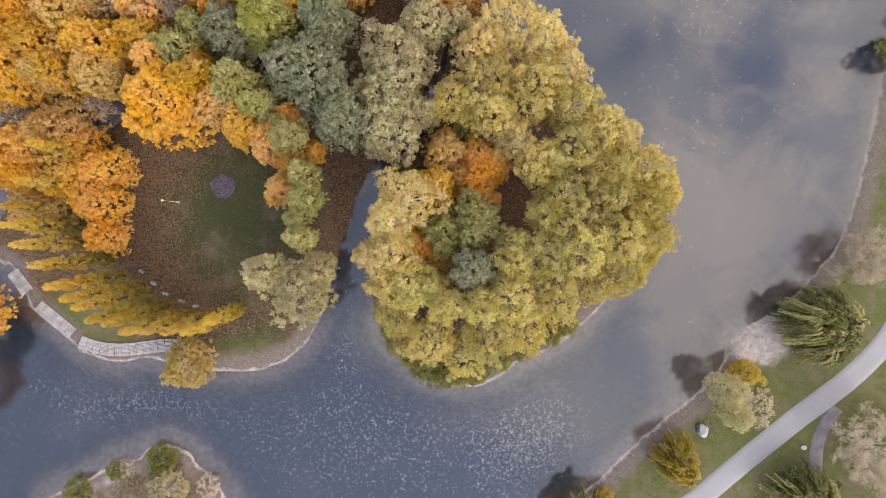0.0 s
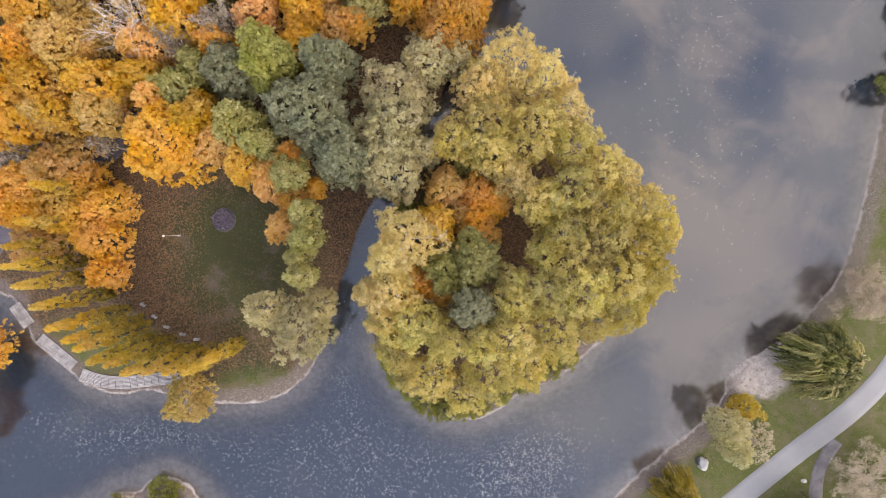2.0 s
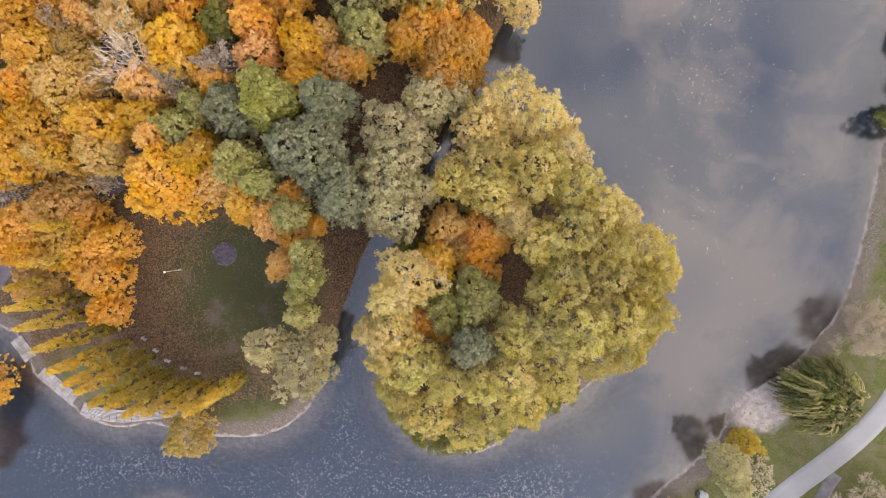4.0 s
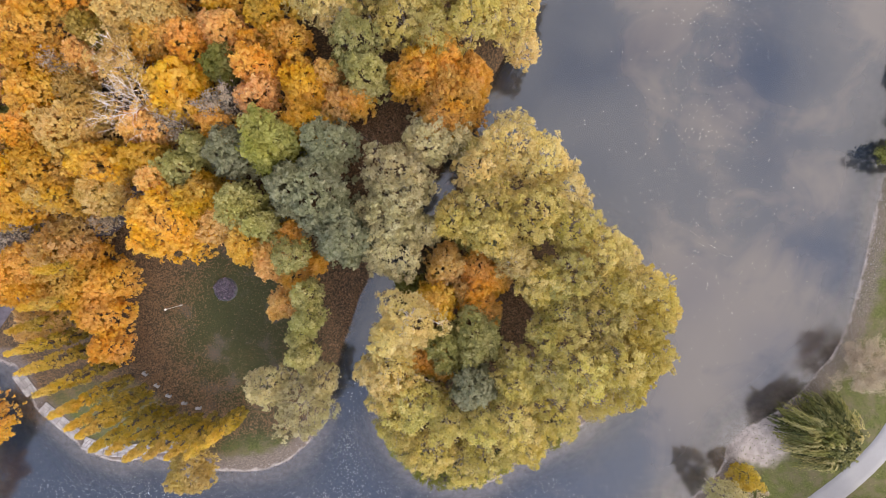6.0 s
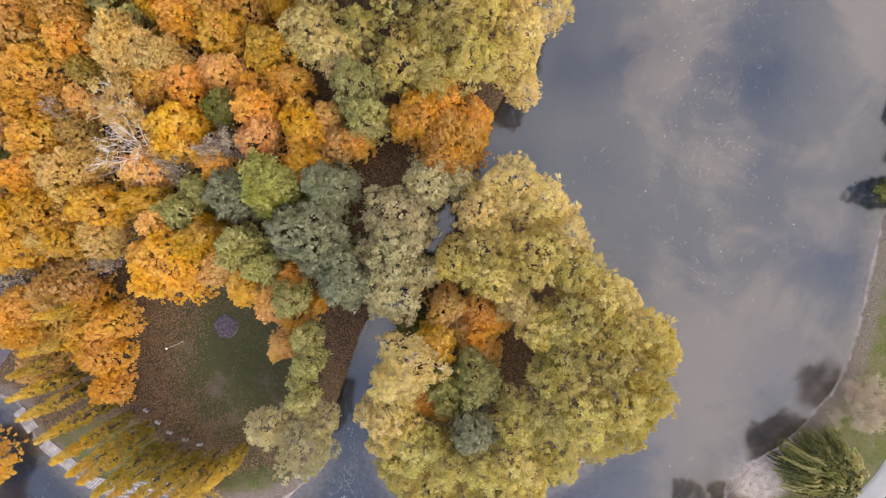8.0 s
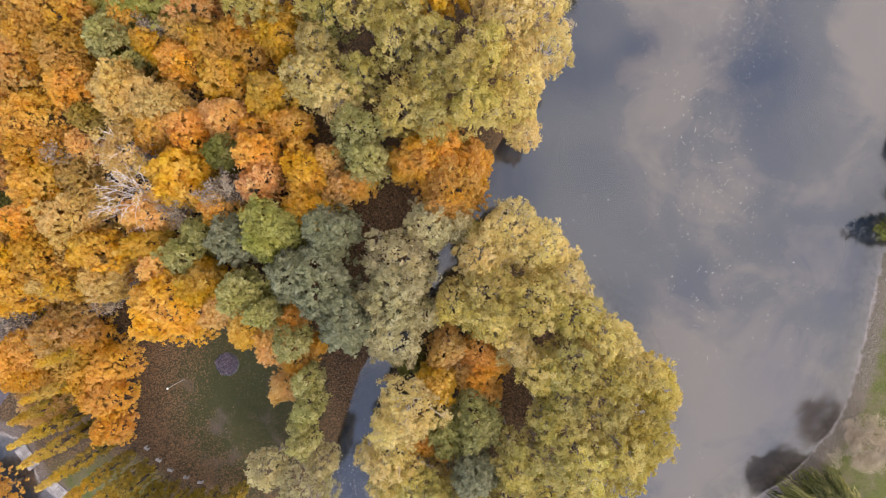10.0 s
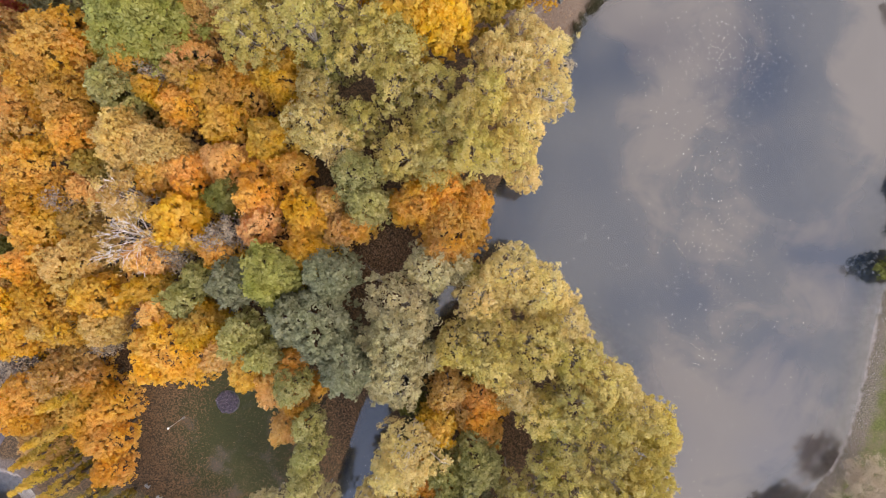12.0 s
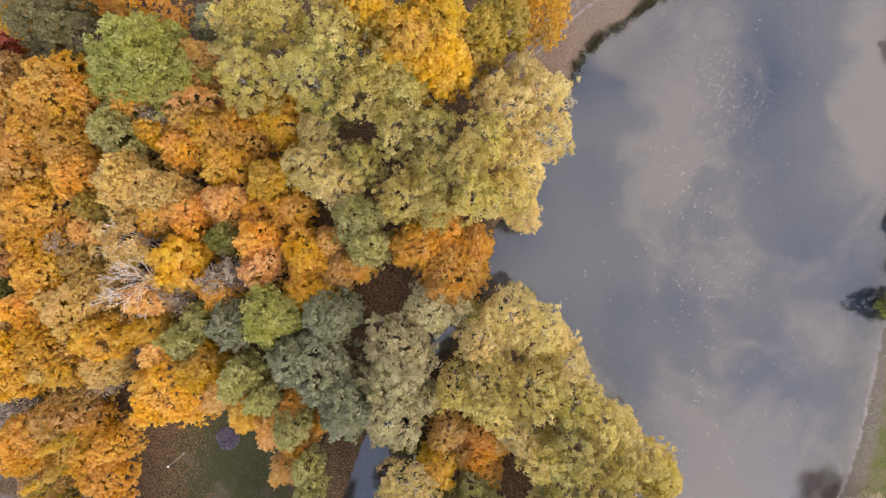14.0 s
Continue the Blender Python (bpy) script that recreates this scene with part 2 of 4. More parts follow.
# ---- the plan: shores ----
FAR = 150.0
WEST_SHORE = [(-51.4, -0.9), (-50.1, -3.0), (-48.4, -5.3), (-47.7, -6.6), (-43.8, -10.2), (-42.7, -11.4), (-40.8, -12.3), (-38.2, -12.9), (-34.9, -12.5), (-30.5, -13.7), (-26.6, -14.2), (-23.3, -14.3), (-20.5, -13.8), (-18.3, -12.7), (-16.3, -10.8), (-15.1, -8.8), (-13.5, -5.6), (-12.7, -1.7), (-11.5, 1.5), (-10.1, 5.4), (-8.6, 8.1), (-6.2, 12.4), (-3.0, 16.6), (-0.7, 19.4), (0.9, 22.9), (3.9, 25.0), (4.7, 25.7), (5.1, 28.3), (6.2, 30.9), (7.9, 34.1), (9.2, 37.4), (10.6, 41.2), (12.4, 44.1), (14.3, 46.4), (15.7, 49.1), (17.2, 51.1), (18.9, 52.5), (20.7, 53.7), (22.6, 55.1), (24.7, 56.2), (30.6, 59.4)]
WEST_BACK = [(48, 75), (60, 110), (20, 200), (-220, 160), (-220, 20), (-120, 8), (-70, 4)]
ISLAND = [(-6.2, 5.7), (-7.3, 2.2), (-8.2, -1.1), (-8.7, -4.0), (-8.5, -7.5), (-7.1, -10.8), (-5.2, -13.7), (-3.3, -15.6), (-0.4, -16.6), (2.9, -16.8), (5.6, -15.8), (7.9, -14.1), (10.9, -12.9), (13.5, -11.5), (16.2, -9.2), (18.9, -6.4), (20.9, -3.1), (22.1, 0.8), (21.5, 4.7), (19.4, 8.6), (16.9, 12.9), (14.3, 16.8), (11.8, 20.4), (8.9, 22.7), (6.0, 23.6), (3.9, 22.5), (2.7, 20.6), (1.4, 18.1), (-1.3, 14.0), (-3.7, 9.8)]
ISLET = [(-47.3, -29.9), (-45.5, -28.1), (-43.5, -27.2), (-40.5, -25.8), (-39.1, -24.7), (-36.5, -24.5), (-35.3, -23.4), (-32.8, -23.0), (-30.6, -24.0), (-29.5, -25.7), (-28.0, -27.1), (-26.5, -29.8), (-25.3, -33.9), (-33.4, -37.7), (-43.2, -35.4)]
WEST_BANK = [(-55.5, -6), (-54.5, -12), (-56.5, -20), (-66, -30), (-95, -26), (-110, -10), (-80, -3), (-62, -3)]
EAST_SHORE = [(6.5, -36.4), (13.2, -31.0), (16.5, -29.0), (20.6, -25.1), (24.6, -21.7), (28.9, -18.3), (31.8, -15.2), (32.6, -12.8), (34.6, -10.8), (37.7, -9.2), (40.0, -7.5), (42.5, -4.9), (44.8, -2.1), (46.4, 1.0), (47.5, 4.4), (48.5, 8.3), (49.4, 12.8), (50.6, 17.6), (52.4, 23.3), (53.8, 31.3), (55.7, 39.7), (57.3, 49.3), (58.2, 60.8)]
EAST_BACK = [(62, 90), (110, 190), (260, 100), (260, -120), (60, -160), (-10, -55)]


def smooth(points, steps=8, closed=True):
    """A rounded line through some corners of the plan (Catmull-Rom)."""
    p = np.array(points, float)
    n = len(p)
    out = []
    for i in range(n if closed else n - 1):
        a, b, c, d = (p[(i + k) % n] if closed else p[min(max(i + k, 0), n - 1)] for k in (-1, 0, 1, 2))
        for s in range(steps):
            u = s / steps
            out.append(0.5 * (2 * b + (c - a) * u + (2 * a - 5 * b + 4 * c - d) * u * u + (3 * b - a - 3 * c + d) * u ** 3))
    if not closed:
        out.append(p[-1])
    return np.array(out)


def inside_by(x, y, loop):
    """Metres from a closed line, above nought within it."""
    px, py = x.ravel(), y.ravel()
    best, odd = np.full(px.shape, 1e9), np.zeros(px.shape, bool)
    for (ax, ay), (bx, by) in zip(loop, np.roll(loop, -1, axis=0)):
        ex, ey = bx - ax, by - ay
        u = np.clip(((px - ax) * ex + (py - ay) * ey) / max(ex * ex + ey * ey, 1e-9), 0, 1)
        best = np.minimum(best, (px - ax - u * ex) ** 2 + (py - ay - u * ey) ** 2)
        if ay != by:
            odd ^= ((ay > py) != (by > py)) & (px < ex * (py - ay) / ey + ax)
    return (np.sqrt(best) * np.where(odd, 1, -1)).reshape(x.shape)


LANDS = [smooth(WEST_SHORE + WEST_BACK, 5), smooth(ISLAND, 6), smooth(ISLET, 6), smooth(EAST_SHORE + EAST_BACK, 5), smooth(WEST_BANK, 6)]


def land_by(x, y):
    d = [inside_by(x, y, loop) for loop in LANDS]
    d.append(np.hypot(x, y - 10) - FAR)
    wobble = 0.10 * np.sin(1.9 * x + 0.7 * y) * np.sin(1.3 * y - 0.8 * x) + 0.07 * np.sin(4.1 * x - 2.3 * y) * np.sin(3.3 * y + x)
    return np.max(d, axis=0) + wobble, d


def height(d, steep=1.0):
    """The lie of the ground by its way from the shore."""
    up = 0.55 * (1 - np.exp(-np.maximum(d, 0) / 1.3))
    off = np.maximum(-d, 0)
    down = np.minimum(0.10 * off * steep + 0.33 * np.maximum(off - 1.2 / np.minimum(steep, 1.0), 0) ** 1.2, 3.0)
    return up - down


def steepness(x, y):
    """How fast the bed falls away: quickly in the channel and along the woods' northern shore."""
    channel = np.exp(-(((x + 9 - 0.55 * (y - 5)) / 9) ** 2)) * (1 / (1 + np.exp(np.clip(-(y + 6) * 0.8, -50, 50))))
    north = 1 / (1 + np.exp(np.clip(-(y - 18) * 0.5, -50, 50))) / (1 + np.exp(np.clip((x - 24) * 0.3, -50, 50)))
    east = 1 / (1 + np.exp(np.clip(-(x - 40) * 0.6, -50, 50))) / (1 + np.exp(np.clip(-(y + 6) * 0.6, -50, 50)))
    islet = np.exp(-(((x + 36) / 16) ** 4 + ((y + 30) / 11) ** 4))
    return 1 + 16 * np.maximum(channel, north) + 1.5 * east - 0.42 * islet


def gz(x, y):
    x, y = np.array([float(x)]), np.array([float(y)])
    return float(height(land_by(x, y)[0], steepness(x, y))[0])


def outward(lo, hi, step, reach):
    """Even steps from lo to hi, then wider and wider ones out to the horizon."""
    mid = np.arange(lo, hi + step / 2, step)
    grow = [step * 1.45 ** k for k in range(1, 40)]
    far = np.cumsum(grow)
    far = far[far < reach]
    return np.concatenate([lo - far[::-1], mid, hi + far])


def mesh_from(name, verts, quads, mat, attrs=None, smooth_faces=False):
    """A mesh of quads (or triangles) from arrays."""
    verts, quads = np.asarray(verts, np.float32), np.asarray(quads, np.int32)
    k = quads.shape[1]
    me = bpy.data.meshes.new(name)
    me.vertices.add(len(verts))
    me.vertices.foreach_set("co", verts.ravel())
    me.loops.add(quads.size)
    me.loops.foreach_set("vertex_index", quads.ravel())
    me.polygons.add(len(quads))
    me.polygons.foreach_set("loop_start", np.arange(0, quads.size, k, dtype=np.int32))
    if smooth_faces:
        me.polygons.foreach_set("use_smooth", np.ones(len(quads), bool))
    for key, values in (attrs or {}).items():
        a = me.attributes.new(key, "FLOAT", "POINT")
        a.data.foreach_set("value", np.asarray(values, np.float32).ravel())
    me.update(calc_edges=True)
    me.materials.append(mat)
    return me


def part(name, me, parent, label=""):
    ob = new(name, me)
    ob.parent = parent
    return tagged(ob, label=label)


def grid_quads(nx, ny):
    i = np.arange(nx * ny).reshape(ny, nx)
    return np.stack([i[:-1, :-1], i[:-1, 1:], i[1:, 1:], i[1:, :-1]], -1).reshape(-1, 4)


# ---- ground and water ----
xs, ys = outward(-64, 66, 0.5, 3500), outward(-44, 70, 0.5, 3500)
X, Y = np.meshgrid(xs, ys)
D, EACH = land_by(X, Y)
Z = height(D, steepness(X, Y))
LAWN_X, LAWN_Y = -25.6, 3.5
lawn = np.clip(1.45 - np.hypot((X - LAWN_X - 2.6) / 8.8, (Y - LAWN_Y + 0.8) / 11.0), 0, 1) + np.clip(1 - np.hypot((X + 41) / 9, (Y + 8) / 4), 0, 1) * 1.3
lawn += np.clip(1.3 - np.hypot((X + 22) / 6, (Y + 12.5) / 3), 0, 1) * 1.0 + (EACH[2] > -1) * 0.5
lawn += np.clip(1.1 - np.abs(EACH[1] - 2.0) / 2.0, 0, 1) * 0.8
bank = (EACH[3] > -3) * 1.0 + np.clip(1.5 - np.hypot((X + 40.5) / 6, (Y + 7.5) / 3.5), 0, 1) * (Y < -3) + np.clip(1.4 - np.hypot((X + 22) / 5, (Y + 13) / 2.5), 0, 0.85)
bank = np.clip(bank, 0, 1)
beach = np.clip(1.5 - np.hypot((X - 35.7) / 3.6, (Y + 11.9) / 3.0), 0, 1) + (EACH[2] > 0.4) * np.clip(0.30 + 0.10 * np.sin(0.9 * X) * np.sin(1.1 * Y), 0, 1)
dirt = np.clip(1.5 - np.hypot((X - 15.5) / 8, (Y - 52.0) / 8), 0, 1) * (EACH[0] > -2) 
ground = tagged(new("ground", mesh_from("ground", np.stack([X, Y, Z], -1).reshape(-1, 3), grid_quads(len(xs), len(ys)), GROUND,
                {"inland": D, "lawn": np.clip(lawn, 0, 1), "bank": bank, "beach": beach, "dirt": dirt, "sandy": np.clip(1.0 - (steepness(X, Y) - 1.0) / 6.0, 0.0, 1.0)}, True)),
                "park ground of leaf litter, thin grass and pale sandy shores", "ground", kind="structure")

wx, wy = xs[np.abs(xs) < 260], ys[np.abs(ys - 10) < 260]
WX, WY = np.meshgrid(wx, wy)
WD, _ = land_by(WX, WY)
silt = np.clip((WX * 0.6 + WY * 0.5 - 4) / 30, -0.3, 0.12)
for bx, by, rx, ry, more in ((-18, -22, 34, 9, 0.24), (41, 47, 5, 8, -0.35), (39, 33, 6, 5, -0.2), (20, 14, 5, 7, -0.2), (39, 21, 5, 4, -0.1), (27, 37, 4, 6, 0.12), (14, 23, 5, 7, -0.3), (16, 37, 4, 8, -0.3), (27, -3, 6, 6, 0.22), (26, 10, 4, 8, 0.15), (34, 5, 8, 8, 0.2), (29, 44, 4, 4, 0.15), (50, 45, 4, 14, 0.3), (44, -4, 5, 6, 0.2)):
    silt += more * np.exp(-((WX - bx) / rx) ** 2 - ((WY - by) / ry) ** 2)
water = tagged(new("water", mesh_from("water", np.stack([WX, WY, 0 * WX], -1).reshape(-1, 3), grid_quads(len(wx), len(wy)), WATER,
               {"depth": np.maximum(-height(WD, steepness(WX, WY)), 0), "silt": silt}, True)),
               "still murky blue-grey lake water with brownish silt", "water", kind="structure")


def ribbon(name, points, width, mat, label, thick=0.06, rise=0.03):
    """A paved way that follows a line of the plan, as a slab with edges."""
    line = smooth(points, 10, closed=False)
    way = np.gradient(line, axis=0)
    way /= np.linalg.norm(way, axis=1)[:, None]
    side = np.stack([-way[:, 1], way[:, 0]], 1)
    rows = []
    for off, dz in ((-0.5, -thick), (-0.49, 0.0), (-0.25, 0.012), (0, 0.02), (0.25, 0.012), (0.49, 0.0), (0.5, -thick)):
        p = line + side * off * width * (1 + 0.012 * np.sin(np.arange(len(line)) * 1.7 + off))[:, None]
        d, _ = land_by(p[:, 0], p[:, 1])
        rows.append(np.column_stack([p, np.maximum(height(d), 0.1) + rise + dz]))
    v = np.stack(rows, 1).reshape(-1, 3)
    return tagged(new(name, mesh_from(name, v, grid_quads(7, len(line)), mat, None, True)), label, "path", kind="structure")


MAIN_PATH = [(24.3, -33.7), (28.6, -30.6), (33.0, -27.0), (39.6, -21.8), (42.9, -19.4), (46.2, -16.9), (49.1, -14.2), (51.4, -11.3), (57.0, -2.5), (64, 8), (75, 30)]
ribbon("path", MAIN_PATH, 2.7, CONCRETE, "pale grey concrete park path through grass")
ribbon("side_path", [(44.8, -20.2), (43.7, -21.7), (42.6, -24.2), (42.3, -27.4), (42.3, -32.1)], 1.6, GRAVEL, "narrow grey gravel footpath", rise=0.02)
for side in (-0.55, 0.55):
    ribbon("wheel_rut", [(x - side * 0.62, y + side * 0.78) for x, y in ((5.5, 46.9), (8.1, 49.0), (10.3, 50.7), (12.4, 52.3), (15.5, 55.2), (24.0, 61.0))],
           0.42, DIRT, "pale worn wheel rut of an earth track", rise=0.004)
ribbon("woods_path", [(-33.3, 19.4), (-35.8, 17.2), (-38.1, 14.7), (-42.8, 11.6), (-48.0, 8.5), (-52.1, 3.8), (-54.1, 0.6)], 2.0, ASPHALT, "dark purplish asphalt path under the trees")

# ---- foliage ----
def leaves(at, facing, length, width, tone, rng, heading=None):
    """Leaf sprays as small pointed blades: centres, the way they face, sizes."""
    n = len(at)
    facing = facing / np.linalg.norm(facing, axis=1)[:, None]
    any_way = rng.normal(size=(n, 3))
    along = np.cross(facing, any_way) if heading is None else heading + any_way * 0.15
    along -= facing * np.sum(along * facing, axis=1)[:, None]
    along /= np.linalg.norm(along, axis=1)[:, None]
    across = np.cross(facing, along)
    size = rng.uniform(0.7, 1.35, (n, 1))
    a, b = along * length * size * 0.5, across * width * size * 0.5
    v = np.stack([at - a + b, at - a - b, at + a], 1).reshape(-1, 3)
    q = np.arange(3 * n).reshape(n, 3)
    return v, q, np.repeat(tone, 3)


def tubes(segments, sides=5):
    """Tapered limbs: rows of start, end, first and last radius."""
    vs, qs = [], []
    ang = np.arange(sides) * 2 * math.pi / sides
    base = 0
    for p, q, r0, r1 in segments:
        p, q = np.asarray(p, float), np.asarray(q, float)
        w = q - p
        w /= max(np.linalg.norm(w), 1e-6)
        u = np.cross(w, (0.31, 0.95, 0.05) if abs(w[1]) < 0.9 else (1, 0, 0))
        u /= np.linalg.norm(u)
        t = np.cross(w, u)
        ring = np.cos(ang)[:, None] * u + np.sin(ang)[:, None] * t
        vs += [p + ring * r0, q + ring * r1]
        i = np.arange(sides)
        qs.append(np.stack([base + i, base + (i + 1) % sides, base + sides + (i + 1) % sides, base + sides + i], 1))
        base += 2 * sides
    return np.concatenate(vs), np.concatenate(qs)


def dome(n, rng, low=-0.35):
    """Evenly spread directions over the upper part of a ball."""
    k = np.arange(n) + 0.5
    z = 1 - k / n * (1 - low)
    a = k * 2.39996 + rng.uniform(0, 6.28)
    s = np.sqrt(np.maximum(1 - z * z, 0))
    d = np.column_stack([s * np.cos(a), s * np.sin(a), z]) + rng.normal(0, 0.09, (n, 3))
    return d / np.linalg.norm(d, axis=1)[:, None]


def puffs(centres, radius, out, per, rng, flat=0.75):
    """Leaf places about the ends of branches: fullest on their outer side."""
    n = len(centres)
    d = rng.normal(size=(n * per, 3))
    d /= np.linalg.norm(d, axis=1)[:, None]
    lean = np.repeat(out, per, axis=0)
    d = d + 0.55 * lean + np.array([0, 0, 0.35])
    d /= np.linalg.norm(d, axis=1)[:, None]
    r = np.repeat(radius, per)[:, None] * rng.uniform(0.1, 1.25, (n * per, 1)) ** 0.7
    at = np.repeat(centres, per, axis=0) + d * r * np.array([1, 1, flat])
    return at, d


def billows(d, r, rng, deep=False, tufts=False):
    """How far a crown reaches along each direction, as the hull of several leafy heads, and each head's tone."""
    q = min(max((0.8 if tufts else 1.0 if deep else 1.15) / r, 0.24 if tufts else 0.30), 0.62)
    k = int(math.ceil((1.05 if tufts else 1.9 if deep else 2.1) / q ** 2))
    c = dome(k, rng, -0.1) * ((1 - q) * rng.uniform(0.80, 1.14, k))[:, None]
    wide = q * rng.uniform(0.8, 1.2, k)
    dc = d @ c.T
    inside = dc ** 2 - np.sum(c * c, axis=1) + wide ** 2
    reach = np.where(inside > 0, dc + np.sqrt(np.maximum(inside, 0)), 0)
    own = np.clip(rng.normal(0.5, 0.13, k), 0.1, 0.9)
    return np.maximum(reach.max(axis=1), 0.52 if tufts else 0.76 if deep else 0.86), own[reach.argmax(axis=1)]


# kind: leaf colour, form, branch puff radius, leaf spray length, leaves per puff, fill, bark, name, label, category
KINDS = {
    "gold": ("gold", "round", 0.24, 0.18, 18, 1.25, BARK, "maple_tree", "golden yellow autumn maple with a dense rounded crown"),
    "lemon": ("lemon", "round", 0.34, 0.24, 27, 1.2, BARK, "maple_tree", "bright lemon yellow autumn maple in full leaf"),
    "amber": ("amber", "round", 0.21, 0.15, 16, 1.15, BARK, "maple_tree", "amber autumn maple with fine dense foliage"),
    "orange": ("orange", "round", 0.21, 0.15, 16, 1.15, BARK, "maple_tree", "orange autumn maple with fine dense foliage"),
    "peach": ("peach", "round", 0.21, 0.15, 16, 1.1, BARK_GREY, "maple_tree", "peach-coloured autumn maple beginning to thin"),
    "rust": ("rust", "round", 0.22, 0.165, 13, 1.05, BARK_GREY, "oak_tree", "rust-brown half-bare tree with twigs showing"),
    "red": ("red", "round", 0.60, 0.28, 60, 1.2, BARK, "maple_tree", "small red autumn maple among yellow trees"),
    "pale": ("pale", "round", 0.20, 0.16, 14, 1.35, BARK_GREY, "birch_tree", "pale straw-yellow tree with a dense round crown"),
    "straw": ("straw", "open", 0.36, 0.18, 34, 1.05, BARK_PALE, "ash_tree", "straw-yellow thinning tree with pale twigs by the water"),
    "yg": ("yg", "open", 0.40, 0.19, 38, 1.1, BARK_TWIG, "ash_tree", "yellow-green open-crowned tree with tufted leaves"),
    "olivegold": ("olivegold", "round", 0.28, 0.20, 21, 1.25, BARK, "lime_tree", "olive-gold tree turning in autumn"),
    "olive": ("olive", "round", 0.30, 0.19, 23, 1.25, BARK, "lime_tree", "dull olive-green tree with a dense crown"),
    "green": ("green", "round", 0.46, 0.19, 62, 1.1, BARK, "maple_tree", "still green tree with knobbly clumps of leaves"),
    "fading": ("fading", "open", 0.40, 0.19, 38, 0.95, BARK_TWIG, "ash_tree", "greenish-yellow thinning tree with gaps in its crown"),
    "tufted": ("yg", "open", 0.40, 0.20, 38, 1.05, BARK_TWIG, "ash_tree", "tall yellow-green tree with separate tufts of leaves"),
    "ash": ("ash", "open", 0.36, 0.18, 36, 1.1, BARK_TWIG, "willow_tree", "pale silvery willow with feathery branches on the shore"),
    "moss": ("sage", "round", 0.30, 0.18, 26, 1.15, BARK, "lime_tree", "pale yellow-green tree with a soft rounded crown"),
    "goldyg": ("goldyg", "open", 0.36, 0.19, 34, 1.25, BARK_TWIG, "ash_tree", "golden yellow-green tree with a soft full crown"),
    "sage": ("sage", "open", 0.40, 0.20, 38, 1.05, BARK, "understory_tree", "small pale sage-green tree at the lawn's edge"),
    "darkgreen": ("darkgreen", "round", 0.34, 0.20, 30, 1.1, BARK, "understory_tree", "small dark green tree under taller ones"),
    "grey": ("grey", "round", 0.28, 0.17, 29, 1.2, BARK_GREY, "willow_tree", "grey-green tree with a soft billowing crown"),
    "silver": ("silver", "open", 0.40, 0.20, 38, 1.2, BARK_GREY, "willow_tree", "pale silvery green willow with tufted branches"),
    "poplar": ("poplar", "column", 0.28, 0.17, 30, 1.5, BARK, "poplar_tree", "slender yellow columnar poplar at the lawn's edge"),
    "willow": ("willow", "weep", 0.60, 0.30, 22, 1.0, BARK, "weeping_willow", "dark green weeping willow on the grassy bank"),
    "goldwillow": ("goldwillow", "weep", 0.60, 0.30, 22, 1.0, BARK, "weeping_willow", "yellow-green weeping willow beside the path"),
    "palewillow": ("palewillow", "pillar", 0.28, 0.17, 28, 1.3, BARK_TAN, "pale_willow", "pale yellow feathery tree by the sandy shore"),
    "goldbush": ("olivegold", "bush", 0.38, 0.20, 50, 1.2, BARK, "bush", "round golden bush on the bank"),
    "brownbush": ("brown", "bush", 0.36, 0.13, 34, 1.1, BARK_TAN, "bush", "thin brown nearly leafless bush"),
    "greenbush": ("shore", "bush", 0.34, 0.15, 50, 1.2, BARK, "bush", "low fresh green bush along the island shore"),
    "shorebush": ("darkgreen", "bush", 0.50, 0.24, 50, 1.2, BARK, "bush", "dark green bush at the water's edge"),
    "barebush": ("brown", "bare", 0.50, 0.11, 40, 0.8, BARK_TAN, "bare_tree", "leafless beige tree with fine twigs on grass"),
    "bare": ("brown", "bare", 0.40, 0.18, 7, 0.8, BARK_GREY, "bare_tree", "leafless grey tree among autumn crowns"),
    "palebare": ("pale", "bare", 0.50, 0.24, 26, 1.0, BARK_PALE, "bare_tree", "nearly bare pale tree with a few yellow leaves"),
    "white": ("peach", "bare", 0.40, 0.20, 7, 0.8, BARK_PALE, "bare_tree", "leafless whitish tree standing among orange crowns"),
}
SERIAL = [0]
TUFTED = ("fading", "tufted")


def limbs_for(h, r, ends, rng, thick, twigs=False, low=0.32, reach=0.34):
    """Trunk, limbs towards the given branch ends and, if asked, twigs."""
    top = np.array([rng.normal(0, 0.12), rng.normal(0, 0.12), h * 0.62])
    fork = top * np.array([0.5, 0.5, 0]) + np.array([0, 0, h * low])
    seg = [((0, 0, -0.3), (0, 0, 0.25), thick * 1.5, thick * 1.05), ((0, 0, 0.25), fork, thick * 1.05, thick * 0.8), (fork, top, thick * 0.8, thick * 0.4)]
    for e in ends:
        s = rng.uniform(0.0, 0.8)
        p = fork * (1 - s) + top * s
        knee = p * 0.45 + e * 0.55 + np.array([0, 0, -0.08 * r]) + rng.normal(0, 0.05 * r, 3)
        seg += [(p, knee, thick * 0.42, thick * 0.25), (knee, e, thick * 0.25, thick * 0.08)]
        if twigs:
            for _ in range(twigs):
                b = knee + (e - knee) * rng.uniform(0.1, 1.0)
                out = (e - p) / np.linalg.norm(e - p) + rng.normal(0, 0.55, 3)
                tip = b + out * r * rng.uniform(0.5, 1.0) * reach
                seg.append((b, tip, thick * 0.11, thick * 0.04))
                for _ in range(2):
                    c = b + (tip - b) * rng.uniform(0.3, 0.9)
                    seg.append((c, c + (out + rng.normal(0, 0.6, 3)) * r * 0.36 * reach, thick * 0.06, thick * 0.025))
    return seg


